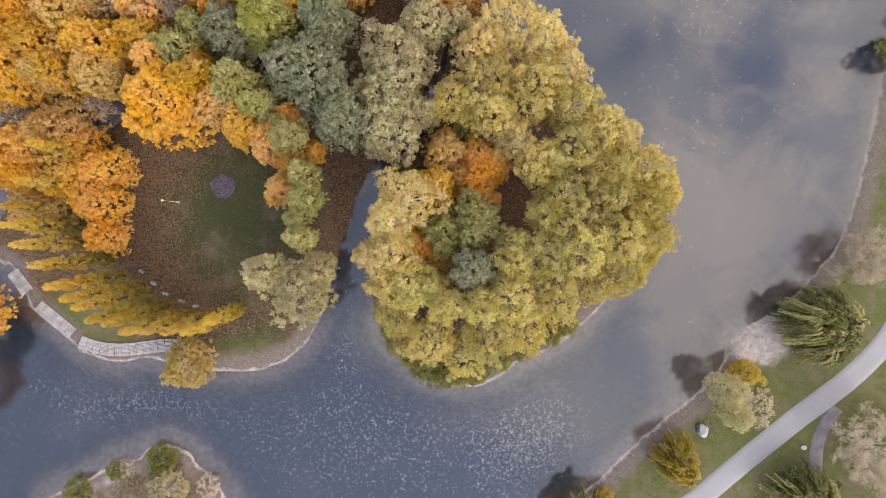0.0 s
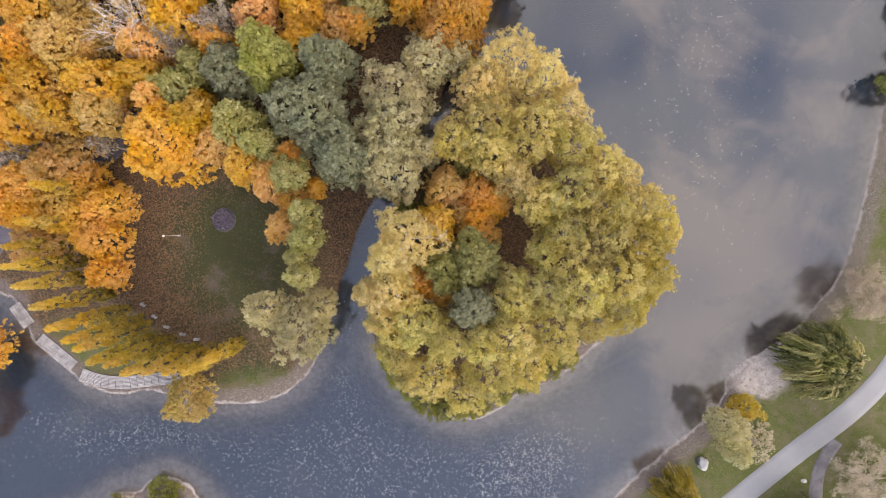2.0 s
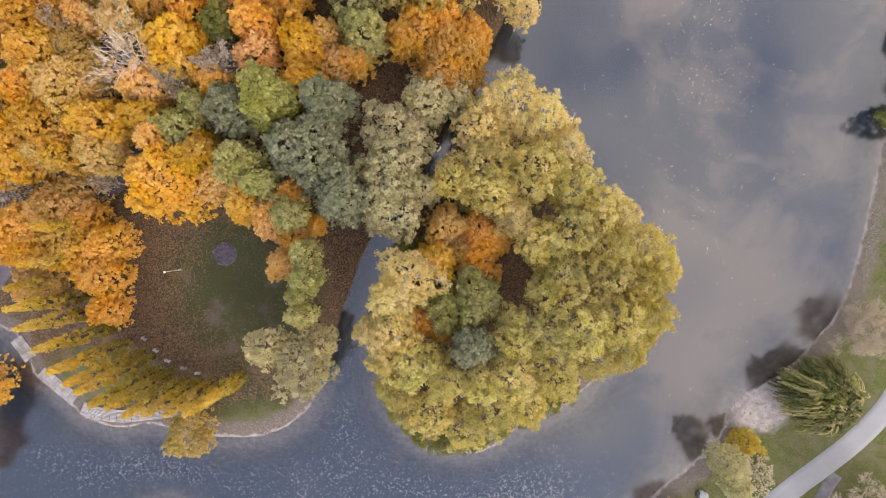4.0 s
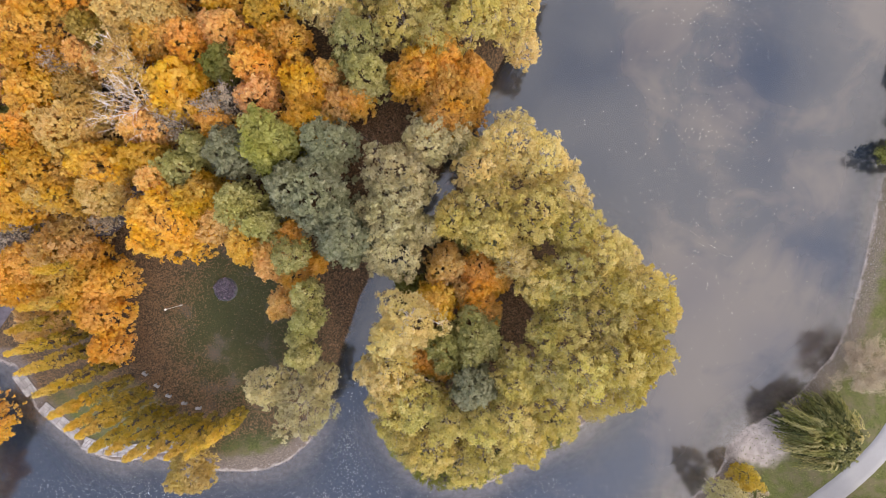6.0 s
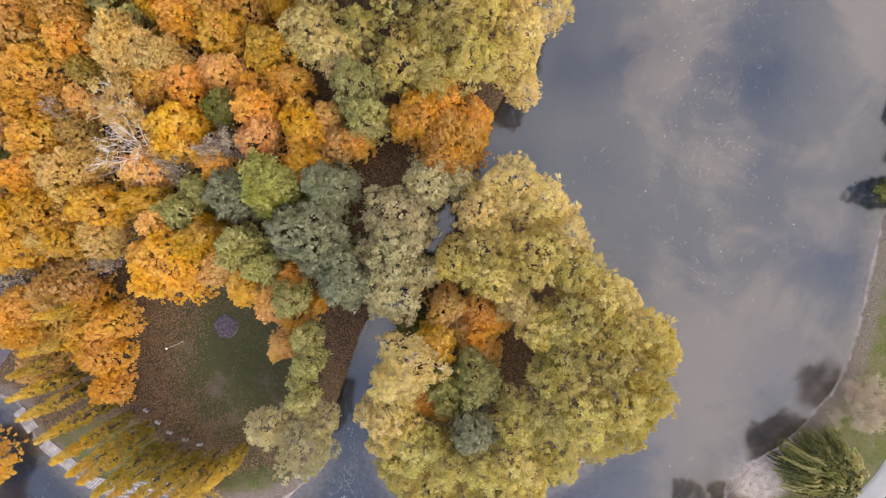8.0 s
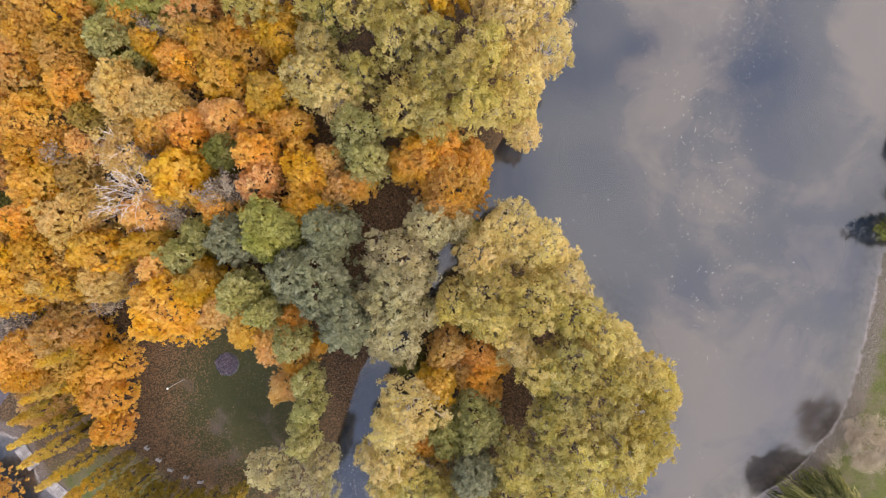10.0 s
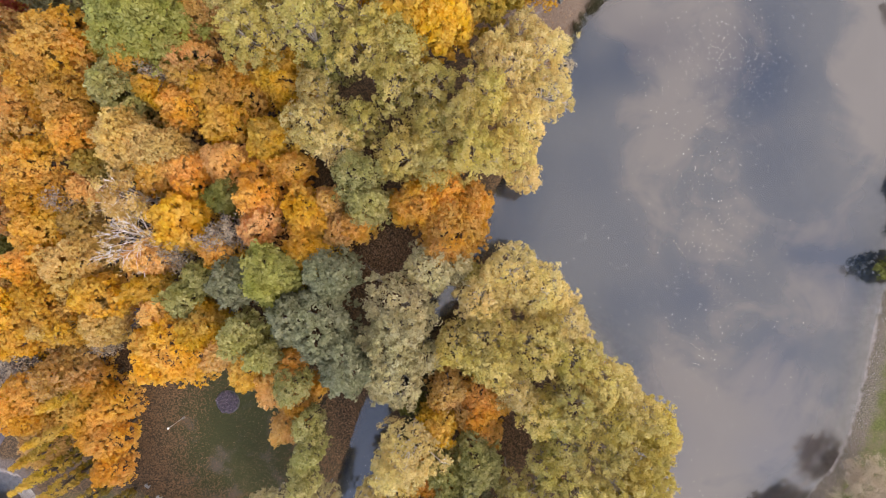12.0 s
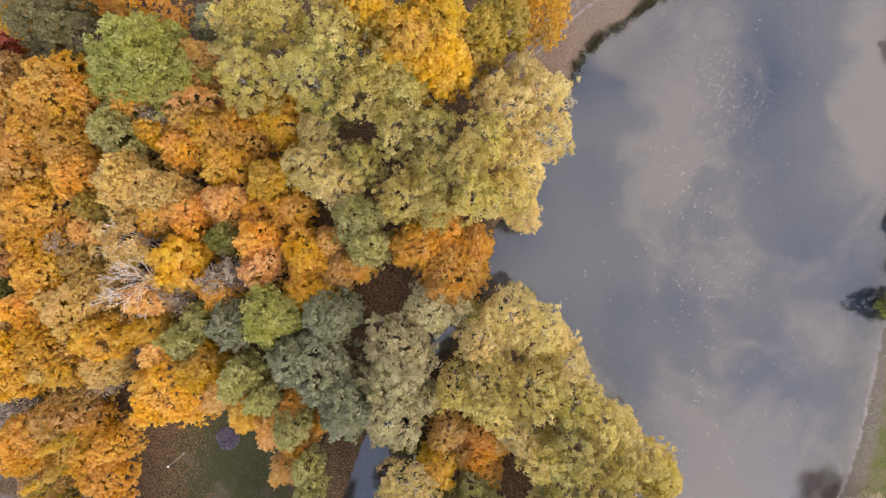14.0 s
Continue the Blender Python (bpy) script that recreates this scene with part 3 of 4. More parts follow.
def tree(kind, x, y, r, h, group="autumn trees of the park", note=""):
    """One tree or bush with its trunk and its crown of leaf sprays."""
    color, form, puff, length, per, fill, wood, name, label = KINDS[kind]
    SERIAL[0] += 1
    rng = np.random.default_rng(1000 + SERIAL[0])
    root = tagged(new(name), note or label, "bush" if form == "bush" else "tree", group)
    root.location = (x, y, max(gz(x, y), -0.4))
    root.rotation_euler = (0, 0, rng.uniform(0, 6.28))
    phase = rng.uniform(0, 6.28, 4)
    scale = np.ones(1)
    r *= 0.95 if form == "round" else 1.0

    def lobe(d):
        a, rim = np.arctan2(d[:, 1], d[:, 0]), np.hypot(d[:, 0], d[:, 1]) ** 1.5
        return 1 + rim * (0.13 * np.sin(3 * a + phase[0]) + 0.10 * np.sin(5 * a + phase[1]) + 0.10 * np.sin(2 * a + phase[2]) + 0.05 * np.sin(9 * a + phase[3]))

    if form == "column":
        n = int(h * 8 * fill)
        t = rng.uniform(0.06, 1.0, n)
        wide = r * np.minimum(1.0, 1.7 * (1 - t) ** 0.75) * np.minimum(1, 0.55 + 1.6 * t)
        a = rng.uniform(0, 6.28, n)
        rad = wide * rng.uniform(0.35, 1, n) ** 0.5
        ends = np.column_stack([rad * np.cos(a), rad * np.sin(a), t * h])
        out = np.column_stack([np.cos(a), np.sin(a), np.full(n, 0.5)])
        size = puff * rng.uniform(0.7, 1.15, n)
        at, face = puffs(ends, size, out, per, rng, 1.3)
        # shade low on the poplars is put into leaf tone: dark green foot, yellow tip
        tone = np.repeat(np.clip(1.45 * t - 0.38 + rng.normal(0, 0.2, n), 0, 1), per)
        seg = limbs_for(h * 1.3, r, ends[:10], rng, 0.16, low=0.1)
    elif form == "weep":
        locks, strands, steps = int(170 * (r / 3.5) ** 1.2), 6, per
        d = dome(locks, rng, -0.05)
        R = r * lobe(d) * rng.uniform(0.55, 1.0, locks)
        tips = np.column_stack([d[:, 0] * R, d[:, 1] * R, h * (0.5 + 0.5 * d[:, 2] * rng.uniform(0.8, 1, locks))])
        way = np.column_stack([d[:, 0], d[:, 1], 0 * d[:, 2]]) + rng.normal(0, 0.55, (locks, 3)) * [1, 1, 0]
        fall = h * rng.uniform(0.22, 0.48, locks)
        n = locks * strands
        s = np.tile(np.linspace(0, 1, steps), n)[:, None]
        swing = np.repeat(np.repeat(way, strands, axis=0) + rng.normal(0, 0.10, (n, 3)) * [1, 1, 0], steps, axis=0)
        fall = np.repeat(np.repeat(fall, strands) * rng.uniform(0.8, 1.15, n), steps)[:, None]
        start = np.repeat(tips, strands, axis=0) + rng.normal(0, 0.2, (n, 3))
        at = np.repeat(start, steps, axis=0) + swing * s * (0.30 * r) - np.array([0, 0, 1]) * fall * s ** 1.9 + rng.normal(0, 0.04, (n * steps, 3))
        at[:, 2] = np.maximum(at[:, 2], 0.15)
        face = swing * 0.5 + np.array([0, 0, 1.0]) + rng.normal(0, 0.3, (n * steps, 3))
        along = swing * 0.30 * r - np.array([0, 0, 1]) * fall * 1.9 * s ** 0.9
        along /= np.linalg.norm(along, axis=1)[:, None]
        tone = np.repeat(np.clip(np.repeat(rng.uniform(0, 1, locks), strands) + rng.normal(0, 0.15, n), 0, 1), steps)
        seg = limbs_for(h, r, tips[:14] * 0.9, rng, 0.22)
    elif form == "bare":
        d = dome(26, rng, 0.0)
        R = lobe(d) * rng.uniform(0.8, 1.02, 26)
        ends = np.column_stack([d[:, 0] * r * R, d[:, 1] * r * R, h * (0.55 + 0.45 * d[:, 2] * R)])
        seg = limbs_for(h, r, ends, rng, (0.21 if kind == "white" else 0.18) if h > 6 else 0.10, twigs=11)
        tips = np.array([q for _, q, _, r1 in seg[3:] if r1 < 0.02])
        pick = tips[rng.permutation(len(tips))[:420 if kind == "barebush" else 150]]
        at, face = puffs(pick, np.full(len(pick), puff), pick * 0 + [0, 0, 0.3], per, rng)
        tone = np.repeat(rng.uniform(0, 1, len(pick)), per)
    else:
        mid, tall = (0.60, 0.40) if form in ("round", "open") else (0.45, 0.55)
        area = 2 * math.pi * r * (0.5 * r + 0.5 * tall * h)
        n = max(14, int(fill * area / (math.pi * puff ** 2)))
        d = dome(n, rng, -0.9 if form == "bush" else -0.22)
        R, head = billows(d, r, rng, deep=form == "open", tufts=kind in TUFTED)
        stray = rng.uniform(0, 1, n) ** 3
        R *= lobe(d) * (rng.uniform(0.93, 1.0, n) + (0.20 if form == "open" else 0.15) * stray)
        ends = np.column_stack([d[:, 0] * r * R, d[:, 1] * r * R, h * (mid + tall * d[:, 2] * R)])
        ends -= d * puff * 0.5
        size = puff * rng.uniform(0.65, 1.3, n)
        at, face = puffs(ends, size, d, per, rng, 0.75)
        if form == "round":
            under = ends * [0.96, 0.96, 0.98] + rng.normal(0, 0.7 * puff, (n, 3))
            a = rng.uniform(0, 6.28, n // 5)
            wide = r * rng.uniform(0.8, 1.22, n // 5)
            under = np.concatenate([under, np.column_stack([wide * np.cos(a), wide * np.sin(a), h * rng.uniform(0.36, 0.56, n // 5)])])
            few = max(4, int(per * 0.46))
        else:
            under = dome(n // 7 if kind in TUFTED else n // 2, rng, -0.3) * [0.78 * r, 0.78 * r, tall * 0.74 * h] + [0, 0, mid * h]
            few = max(4, int(per * 0.22))
        at2, face2 = puffs(under, np.full(len(under), puff * 1.3), under * 0 + [0, 0, 0.8], few, rng)
        tone = np.concatenate([np.repeat(np.clip(head + rng.normal(0, 0.27 if form == "open" else 0.19, n), 0, 1), per), rng.uniform(0.4, 0.85, len(at2))])
        scale = np.concatenate([np.ones(len(at)), np.full(len(at2), 1.85 if form == "round" else 1.6)])
        at, face = np.concatenate([at, at2]), np.concatenate([face, face2])
        some = ends[rng.permutation(n)[: (22 if form == "open" else 8)]] * (0.97 if form == "open" else 1.0)
        seg = limbs_for(h, r, some, rng, 0.05 * r + 0.03, twigs=6 if form == "open" or kind == "rust" else False, reach=0.24)
    v, q = tubes(seg, 3 if form == "open" else 5)
    part("trunk", mesh_from("trunk", v, q, wood, None, True), root)
    face = face + [0, 0, 0.45] + rng.normal(0, 0.62 if form == "open" else 0.5, face.shape)
    if form == "weep":
        v, q, tone = leaves(at, face, length * 1.1, length * 0.45, tone, rng, along)
    else:
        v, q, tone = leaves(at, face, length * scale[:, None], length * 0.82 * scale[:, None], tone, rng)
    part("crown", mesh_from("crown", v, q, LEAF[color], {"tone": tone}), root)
    return root


# woods of the western shore
tree('gold', -41.1, 52.3, 2.0, 14)
tree('red', -44.2, 50.1, 1.6, 10)
tree('olive', -36.0, 50.5, 3.6, 14.5)
tree('olive', -37.7, 47.6, 2.4, 10)
tree('peach', -34.3, 53.5, 1.4, 12)
tree('orange', -29.2, 53.3, 3.7, 13.5)
tree('green', -26.8, 45.9, 3.9, 19)
tree('grey', -22.5, 51.3, 2.0, 10)
tree('peach', -23.2, 47.4, 2.1, 12)
tree('peach', -24.5, 44.0, 2.4, 12.5)
tree('rust', -42.4, 46.7, 2.3, 12)
tree('rust', -42.7, 43.3, 2.4, 12)
tree('orange', -36.0, 43.8, 3.6, 15)
tree('orange', -37.5, 41.0, 2.7, 14.5)
tree('amber', -34.0, 43.6, 2.1, 13)
tree('olivegold', -32.4, 44.2, 1.4, 12)
tree('amber', -30.1, 43.6, 2.1, 12.5)
tree('moss', -31.3, 40.4, 2.4, 13.5)
tree('bare', -27.4, 41.7, 1.2, 12.5)
tree('rust', -24.7, 41.8, 1.9, 11.5)
tree('gold', -28.1, 40.3, 1.9, 11.5)
tree('orange', -35.5, 38.8, 2.9, 14)
tree('amber', -40.0, 39.1, 2.6, 13.5)
tree('amber', -25.6, 39.1, 2.4, 11.5)
tree('gold', -22.5, 40.4, 2.5, 11.5)
tree('darkgreen', -31.3, 38.9, 1.6, 9.5)
tree('rust', -40.9, 36.8, 2.9, 13)
tree('orange', -35.0, 36.2, 2.6, 13.5)
tree('pale', -29.5, 35.2, 3.2, 15)
tree('pale', -26.9, 34.3, 2.3, 13.5)
tree('amber', -39.0, 33.0, 3.4, 14.5)
tree('rust', -42.8, 33.7, 1.9, 13)
tree('olivegold', -33.8, 33.4, 1.7, 12)
tree('amber', -28.0, 32.6, 2.4, 12)
tree('darkgreen', -32.7, 32.8, 1.2, 9)
tree('orange', -25.1, 32.4, 2.7, 11.5)
tree('peach', -35.0, 30.9, 1.5, 12)
tree('amber', -38.9, 30.3, 3.0, 14)
tree('bare', -36.8, 29.8, 1.6, 13)
tree('palebare', -30.2, 30.0, 2.8, 14)
tree('peach', -42.6, 28.7, 2.2, 13.5)
tree('gold', -38.9, 27.0, 2.8, 13.5)
tree('rust', -36.2, 27.8, 2.2, 11.5)
tree('lemon', -26.2, 27.6, 2.9, 12)
tree('white', -29.8, 25.8, 3.2, 14)
tree('peach', -29.5, 24.0, 2.1, 12)
tree('darkgreen', -43.1, 25.0, 1.8, 11)
tree('pale', -36.4, 23.6, 2.9, 13.5)
tree('amber', -39.9, 23.4, 2.5, 13)
tree('rust', -43.1, 22.6, 2.1, 12.5)
tree('rust', -35.2, 25.8, 1.8, 11)
tree('bare', -26.5, 24.5, 1.6, 11)
tree('bare', -22.7, 25.7, 1.7, 11.5)
tree('amber', -19.9, 40.8, 3.2, 11)
tree('gold', -15.7, 41.5, 2.8, 12)
tree('gold', -21.7, 37.7, 2.5, 11)
tree('gold', -17.1, 35.7, 2.4, 11.5)
tree('peach', -21.7, 33.3, 2.5, 11)
tree('amber', -15.3, 32.7, 2.0, 10)
tree('orange', -19.5, 32.9, 1.5, 9)
tree('darkgreen', -21.7, 30.0, 1.8, 11.5)
tree('orange', -18.5, 30.0, 2.0, 11.5)
tree('peach', -18.7, 26.9, 2.2, 10.5)
tree('bare', -21.1, 26.6, 1.8, 11.5)
tree('gold', -14.0, 28.2, 2.7, 9.7)
tree('gold', -14.1, 24.3, 2.6, 9.5)
tree('rust', -11.7, 29.3, 1.6, 9)
tree('peach', -10.9, 26.6, 2.1, 8)
tree('amber', -9.0, 26.9, 1.9, 8.5)
tree('sage', -8.3, 31.8, 2.4, 13.5)
tree('moss', -7.6, 29.1, 2.3, 11.5)
tree('amber', -1.6, 29.0, 2.8, 11)
tree('amber', -3.7, 28.8, 2.0, 10)
tree('orange', 0.8, 26.0, 3.5, 11.5)
tree('amber', 2.5, 27.6, 2.0, 10.5)
tree('orange', -22.6, 24.2, 2.0, 10.5)
tree('green', -17.0, 22.1, 2.8, 13.5)
tree('grey', -21.1, 21.5, 2.5, 12)
tree('moss', -24.4, 22.1, 1.7, 11)
tree('amber', -39.0, 20.4, 3.5, 13)
tree('gold', -42.5, 19.4, 2.7, 13)
tree('gold', -42.3, 16.8, 2.7, 12.5)
tree('amber', -37.6, 17.9, 2.7, 12.5)
tree('gold', -34.2, 20.3, 2.7, 12.5)
tree('pale', -33.9, 18.1, 2.3, 12)
tree('gold', -29.2, 21.0, 1.9, 11.5)
tree('palebare', -38.6, 17.4, 1.3, 12.5)
tree('gold', -27.5, 14.8, 4.2, 11.5)
tree('gold', -24.4, 16.9, 2.7, 11.5)
tree('moss', -26.1, 19.8, 2.2, 11.5)
tree('peach', -28.5, 19.1, 1.7, 11.5)
tree('bare', -35.5, 15.1, 1.1, 8)
tree('rust', -39.4, 12.0, 3.1, 10.5)
tree('bare', -45.0, 12.7, 2.0, 9)
tree('amber', -42.7, 8.9, 2.8, 10.5)
tree('amber', -37.2, 11.1, 1.9, 9)
tree('grey', -11.5, 21.9, 2.5, 12.5)
tree('grey', -13.6, 17.4, 4.2, 12.5)
tree('grey', -10.1, 12.8, 2.9, 12.5)
tree('amber', -46.2, 51.0, 3.4, 12.0)
tree('orange', -46.0, 43.0, 3.6, 13.0)
tree('gold', -46.5, 35.8, 3.6, 13.0)
tree('amber', -47.4, 29.0, 3.7, 12.0)
tree('gold', -47.6, 22.7, 3.4, 12.0)
# tall open trees by the northern shore
tree('tufted', -18.0, 50.8, 2.9, 17.5)
tree('tufted', -14.3, 49.5, 2.6, 18)
tree('fading', -18.1, 47.9, 2.7, 17.5)
tree('tufted', -17.0, 44.3, 3.0, 18.5)
tree('fading', -11.4, 44.0, 2.8, 20.5)
tree('fading', -8.7, 46.8, 2.9, 20.5)
tree('tufted', -8.9, 50.5, 2.6, 19.5)
tree('lemon', -5.9, 49.8, 2.2, 19)
tree('lemon', -3.0, 47.0, 3.0, 19)
tree('tufted', -4.6, 44.7, 2.5, 18)
tree('lemon', -0.3, 49.1, 2.9, 19)
tree('lemon', -0.4, 45.9, 2.5, 17)
tree('olivegold', 4.0, 49.3, 2.9, 13.5)
tree('lemon', 1.4, 46.4, 1.8, 13)
tree('olivegold', 6.3, 51.2, 2.7, 13)
tree('amber', 10.5, 52.0, 2.7, 10)
tree('tufted', -6.7, 42.8, 2.7, 17.5)
tree('sage', -11.1, 42.8, 2.1, 12.5)
tree('fading', -3.1, 43.4, 2.2, 16.5)
tree('fading', -1.1, 40.1, 2.9, 13.5)
tree('fading', -4.3, 40.0, 2.6, 14.5)
tree('straw', 6.6, 41.7, 3.1, 13)
tree('straw', 9.9, 43.3, 2.7, 12.5)
tree('straw', 10.4, 39.5, 2.7, 12.5)
tree('straw', 8.3, 45.9, 1.7, 11)
tree('straw', 5.2, 43.9, 1.8, 12)
tree('tufted', 4.4, 38.8, 2.8, 14.5)
tree('tufted', 2.1, 36.6, 2.6, 15)
tree('straw', 7.8, 36.6, 2.6, 13)
tree('yg', 6.5, 33.9, 2.7, 12.5)
tree('tufted', 3.1, 33.4, 2.8, 15)
tree('fading', -1.1, 36.1, 2.6, 14.5)
tree('yg', -3.4, 33.6, 2.9, 13.5)
tree('yg', -0.7, 32.3, 2.3, 13.5)
tree('straw', -12.3, 40.4, 2.1, 12.5)
tree('straw', -12.4, 36.6, 2.9, 13)
tree('straw', -10.1, 35.3, 2.6, 13)
tree('fading', -7.8, 36.9, 2.5, 13)
tree('straw', 8.3, 31.7, 1.9, 10)
tree('brownbush', 14.4, 44.5, 0.8, 2.2)
tree('amber', -0.4, 30.2, 2.9, 10.5)
tree('orange', 2.7, 29.1, 2.3, 9.5)
# trees over the channel
tree('silver', -1.3, 22.4, 2.8, 10.8)
tree('silver', 1.3, 22.5, 1.8, 10.5)
tree('fading', 2.8, 21.8, 1.5, 10)
tree('silver', -4.6, 18.2, 3.6, 12.5)
tree('silver', -5.4, 15.0, 3.5, 12.5)
tree('silver', -5.5, 11.2, 3.1, 12.5)
tree('silver', -2.6, 13.4, 1.9, 11)
# the wooded island
tree('straw', 6.8, 21.3, 3.4, 12.5, group='trees on the island')
tree('straw', 10.0, 19.6, 2.8, 12, group='trees on the island')
tree('straw', 12.2, 16.8, 2.5, 12, group='trees on the island')
tree('straw', 3.8, 19.2, 2.8, 12, group='trees on the island')
tree('yg', 4.2, 15.4, 3.2, 13, group='trees on the island')
tree('yg', 8.6, 14.6, 3.2, 13.5, group='trees on the island')
tree('yg', 12.4, 13.3, 2.8, 13, group='trees on the island')
tree('yg', 0.9, 14.4, 2.3, 11.5, group='trees on the island')
tree('yg', 4.7, 12.6, 2.5, 13, group='trees on the island')
tree('sage', 2.7, 12.6, 1.8, 7, group='trees on the island')
tree('grey', 5.6, 11.4, 1.9, 8, group='trees on the island')
tree('straw', 6.9, 10.2, 1.9, 12.5, group='trees on the island')
tree('yg', 10.0, 7.8, 2.0, 12.5, group='trees on the island')
tree('yg', 15.2, 10.5, 2.8, 13, group='trees on the island')
tree('straw', 17.0, 10.5, 2.2, 12.5, group='trees on the island')
tree('fading', 12.0, 8.3, 2.7, 15, group='trees on the island')
tree('yg', 9.1, 7.8, 2.4, 12.5, group='trees on the island')
tree('yg', 16.3, 7.1, 2.8, 13, group='trees on the island')
tree('yg', 19.3, 7.0, 2.5, 12, group='trees on the island')
tree('goldyg', 21.5, 4.8, 2.5, 11.3, group='trees on the island')
tree('goldyg', 19.1, 3.2, 2.8, 12.5, group='trees on the island')
tree('fading', 14.9, 4.4, 2.9, 14, group='trees on the island')
tree('fading', 11.6, 4.4, 2.5, 14, group='trees on the island')
tree('fading', 9.6, 2.8, 2.1, 13, group='trees on the island')
tree('goldyg', 20.0, -0.2, 2.5, 11.5, group='trees on the island')
tree('yg', 16.6, -0.0, 3.0, 13.5, group='trees on the island')
tree('fading', 13.0, -0.5, 2.8, 15, group='trees on the island')
tree('fading', 9.4, -0.8, 2.9, 14, group='trees on the island')
tree('goldyg', 18.3, -3.0, 2.3, 10.5, group='trees on the island')
tree('yg', 14.8, -4.2, 2.5, 10.5, group='trees on the island')
tree('yg', 10.8, -5.3, 2.9, 11, group='trees on the island')
tree('fading', 6.6, -2.0, 2.3, 13.5, group='trees on the island')
tree('fading', 6.0, -5.7, 2.9, 14, group='trees on the island')
tree('yg', 8.0, -9.4, 2.6, 8.5, group='trees on the island')
tree('yg', 3.9, -9.7, 2.9, 9.5, group='trees on the island')
tree('fading', 3.1, -6.0, 2.1, 13, group='trees on the island')
tree('fading', -0.3, -5.8, 2.3, 13.5, group='trees on the island')
tree('fading', -3.5, -4.1, 2.9, 13.8, group='trees on the island')
tree('yg', -6.3, -3.6, 2.0, 10.5, group='trees on the island')
tree('yg', -5.4, -7.0, 2.3, 9.5, group='trees on the island')
tree('yg', -2.0, -10.1, 2.7, 8.5, group='trees on the island')
tree('yg', 1.6, -12.3, 2.5, 6.5, group='trees on the island')
tree('yg', -4.6, -10.9, 1.6, 5, group='trees on the island')
tree('straw', -3.8, 4.5, 3.1, 14.5, group='trees on the island')
tree('straw', -5.7, 2.7, 2.2, 13, group='trees on the island')
tree('straw', -5.7, -0.5, 2.8, 12.5, group='trees on the island')
tree('straw', -8.0, -0.7, 1.4, 11, group='trees on the island')
tree('gold', -1.0, 6.2, 2.0, 9.2, group='trees on the island')
tree('orange', 4.0, 8.4, 2.7, 8.2, group='trees on the island')
tree('rust', 0.1, 9.7, 2.2, 9, group='trees on the island')
tree('rust', 1.6, 7.1, 1.6, 7, group='trees on the island')
tree('orange', 3.5, 5.4, 2.3, 7, group='trees on the island')
tree('moss', 2.9, 2.4, 2.6, 11.3, group='trees on the island')
tree('moss', -0.1, 1.1, 2.3, 10, group='trees on the island')
tree('grey', 2.4, -2.6, 2.1, 12.8, group='trees on the island')
tree('orange', -0.7, -0.9, 1.9, 7, group='trees on the island')
tree('orange', -3.2, -0.2, 2.0, 8, group='trees on the island')
tree('darkgreen', -4.1, 7.5, 1.4, 5, group='trees on the island')
tree('fading', 6.4, -0.2, 1.9, 12, group='trees on the island')
tree('yg', -1.9, -4.3, 2.1, 9.5, group='trees on the island')
tree('orange', 5.4, 8.2, 1.5, 8, group='trees on the island')
# lawn, shores and banks
tree('moss', -20.2, 16.2, 2.1, 12.2)
tree('moss', -18.0, 14.0, 1.6, 12.3)
tree('sage', -15.4, 11.0, 1.8, 12.7)
tree('sage', -14.0, 7.1, 1.5, 12)
tree('sage', -13.7, 4.8, 1.6, 12.7)
tree('sage', -14.8, 2.8, 1.3, 12)
tree('sage', -14.5, 1.0, 1.3, 12.5)
tree('peach', -22.3, 14.8, 2.4, 10.3)
tree('amber', -20.2, 12.5, 2.3, 10.3)
tree('peach', -17.7, 10.8, 2.1, 10)
tree('orange', -15.8, 8.8, 1.8, 9)
tree('peach', -16.7, 6.0, 1.9, 9.2)
tree('orange', -13.7, 10.1, 1.0, 7)
tree('orange', -16.1, 13.2, 1.5, 9)
tree('ash', -19.1, -2.6, 2.2, 9)
tree('ash', -15.3, -5.0, 3.2, 9.2)
tree('ash', -13.6, -2.4, 1.9, 7.5)
tree('amber', -35.2, 8.5, 2.2, 8.5)
tree('amber', -36.0, 5.2, 2.7, 8.5)
tree('orange', -35.7, 1.6, 2.0, 8)
tree('amber', -37.7, 7.3, 2.7, 8.5)
tree('amber', -42.2, 10.5, 2.8, 11)
tree('amber', -39.7, 9.1, 3.2, 9)
tree('peach', -42.6, 4.4, 2.5, 8)
tree('rust', -38.4, 13.7, 2.3, 9)
tree('bare', -42.8, 13.7, 2.2, 9.5)
tree('pale', -28.6, -12.5, 2.6, 5.5)
tree('amber', -49.9, -6.0, 2.6, 8)
tree('palewillow', 29.8, -16.6, 1.7, 8.5)
tree('palewillow', 30.9, -19.4, 1.5, 7)
tree('goldbush', 33.1, -15.4, 1.5, 4.2)
tree('brownbush', 34.6, -19.5, 2.1, 3.0)
tree('barebush', 46.0, -2.8, 2.4, 5.0)
tree('barebush', 46.3, -23.4, 3.8, 6.0)
tree('barebush', 50.3, -26.6, 3.4, 6.0)
tree('goldbush', 17.3, -29.6, 1.1, 2.5)
tree('ash', -32.0, -27.3, 2.5, 2.6)
tree('greenbush', -33.3, -24.3, 2.0, 0.9)
tree('greenbush', -38.9, -25.6, 1.1, 0.7)
tree('greenbush', -43.3, -27.8, 1.7, 0.8)
tree('brownbush', -28.1, -27.5, 1.5, 1.3)
tree('brownbush', -37.6, -25.2, 1.0, 0.9)
tree('greenbush', -5.8, -11.6, 1.4, 1.6)
tree('greenbush', -4.5, -13.1, 1.3, 1.6)
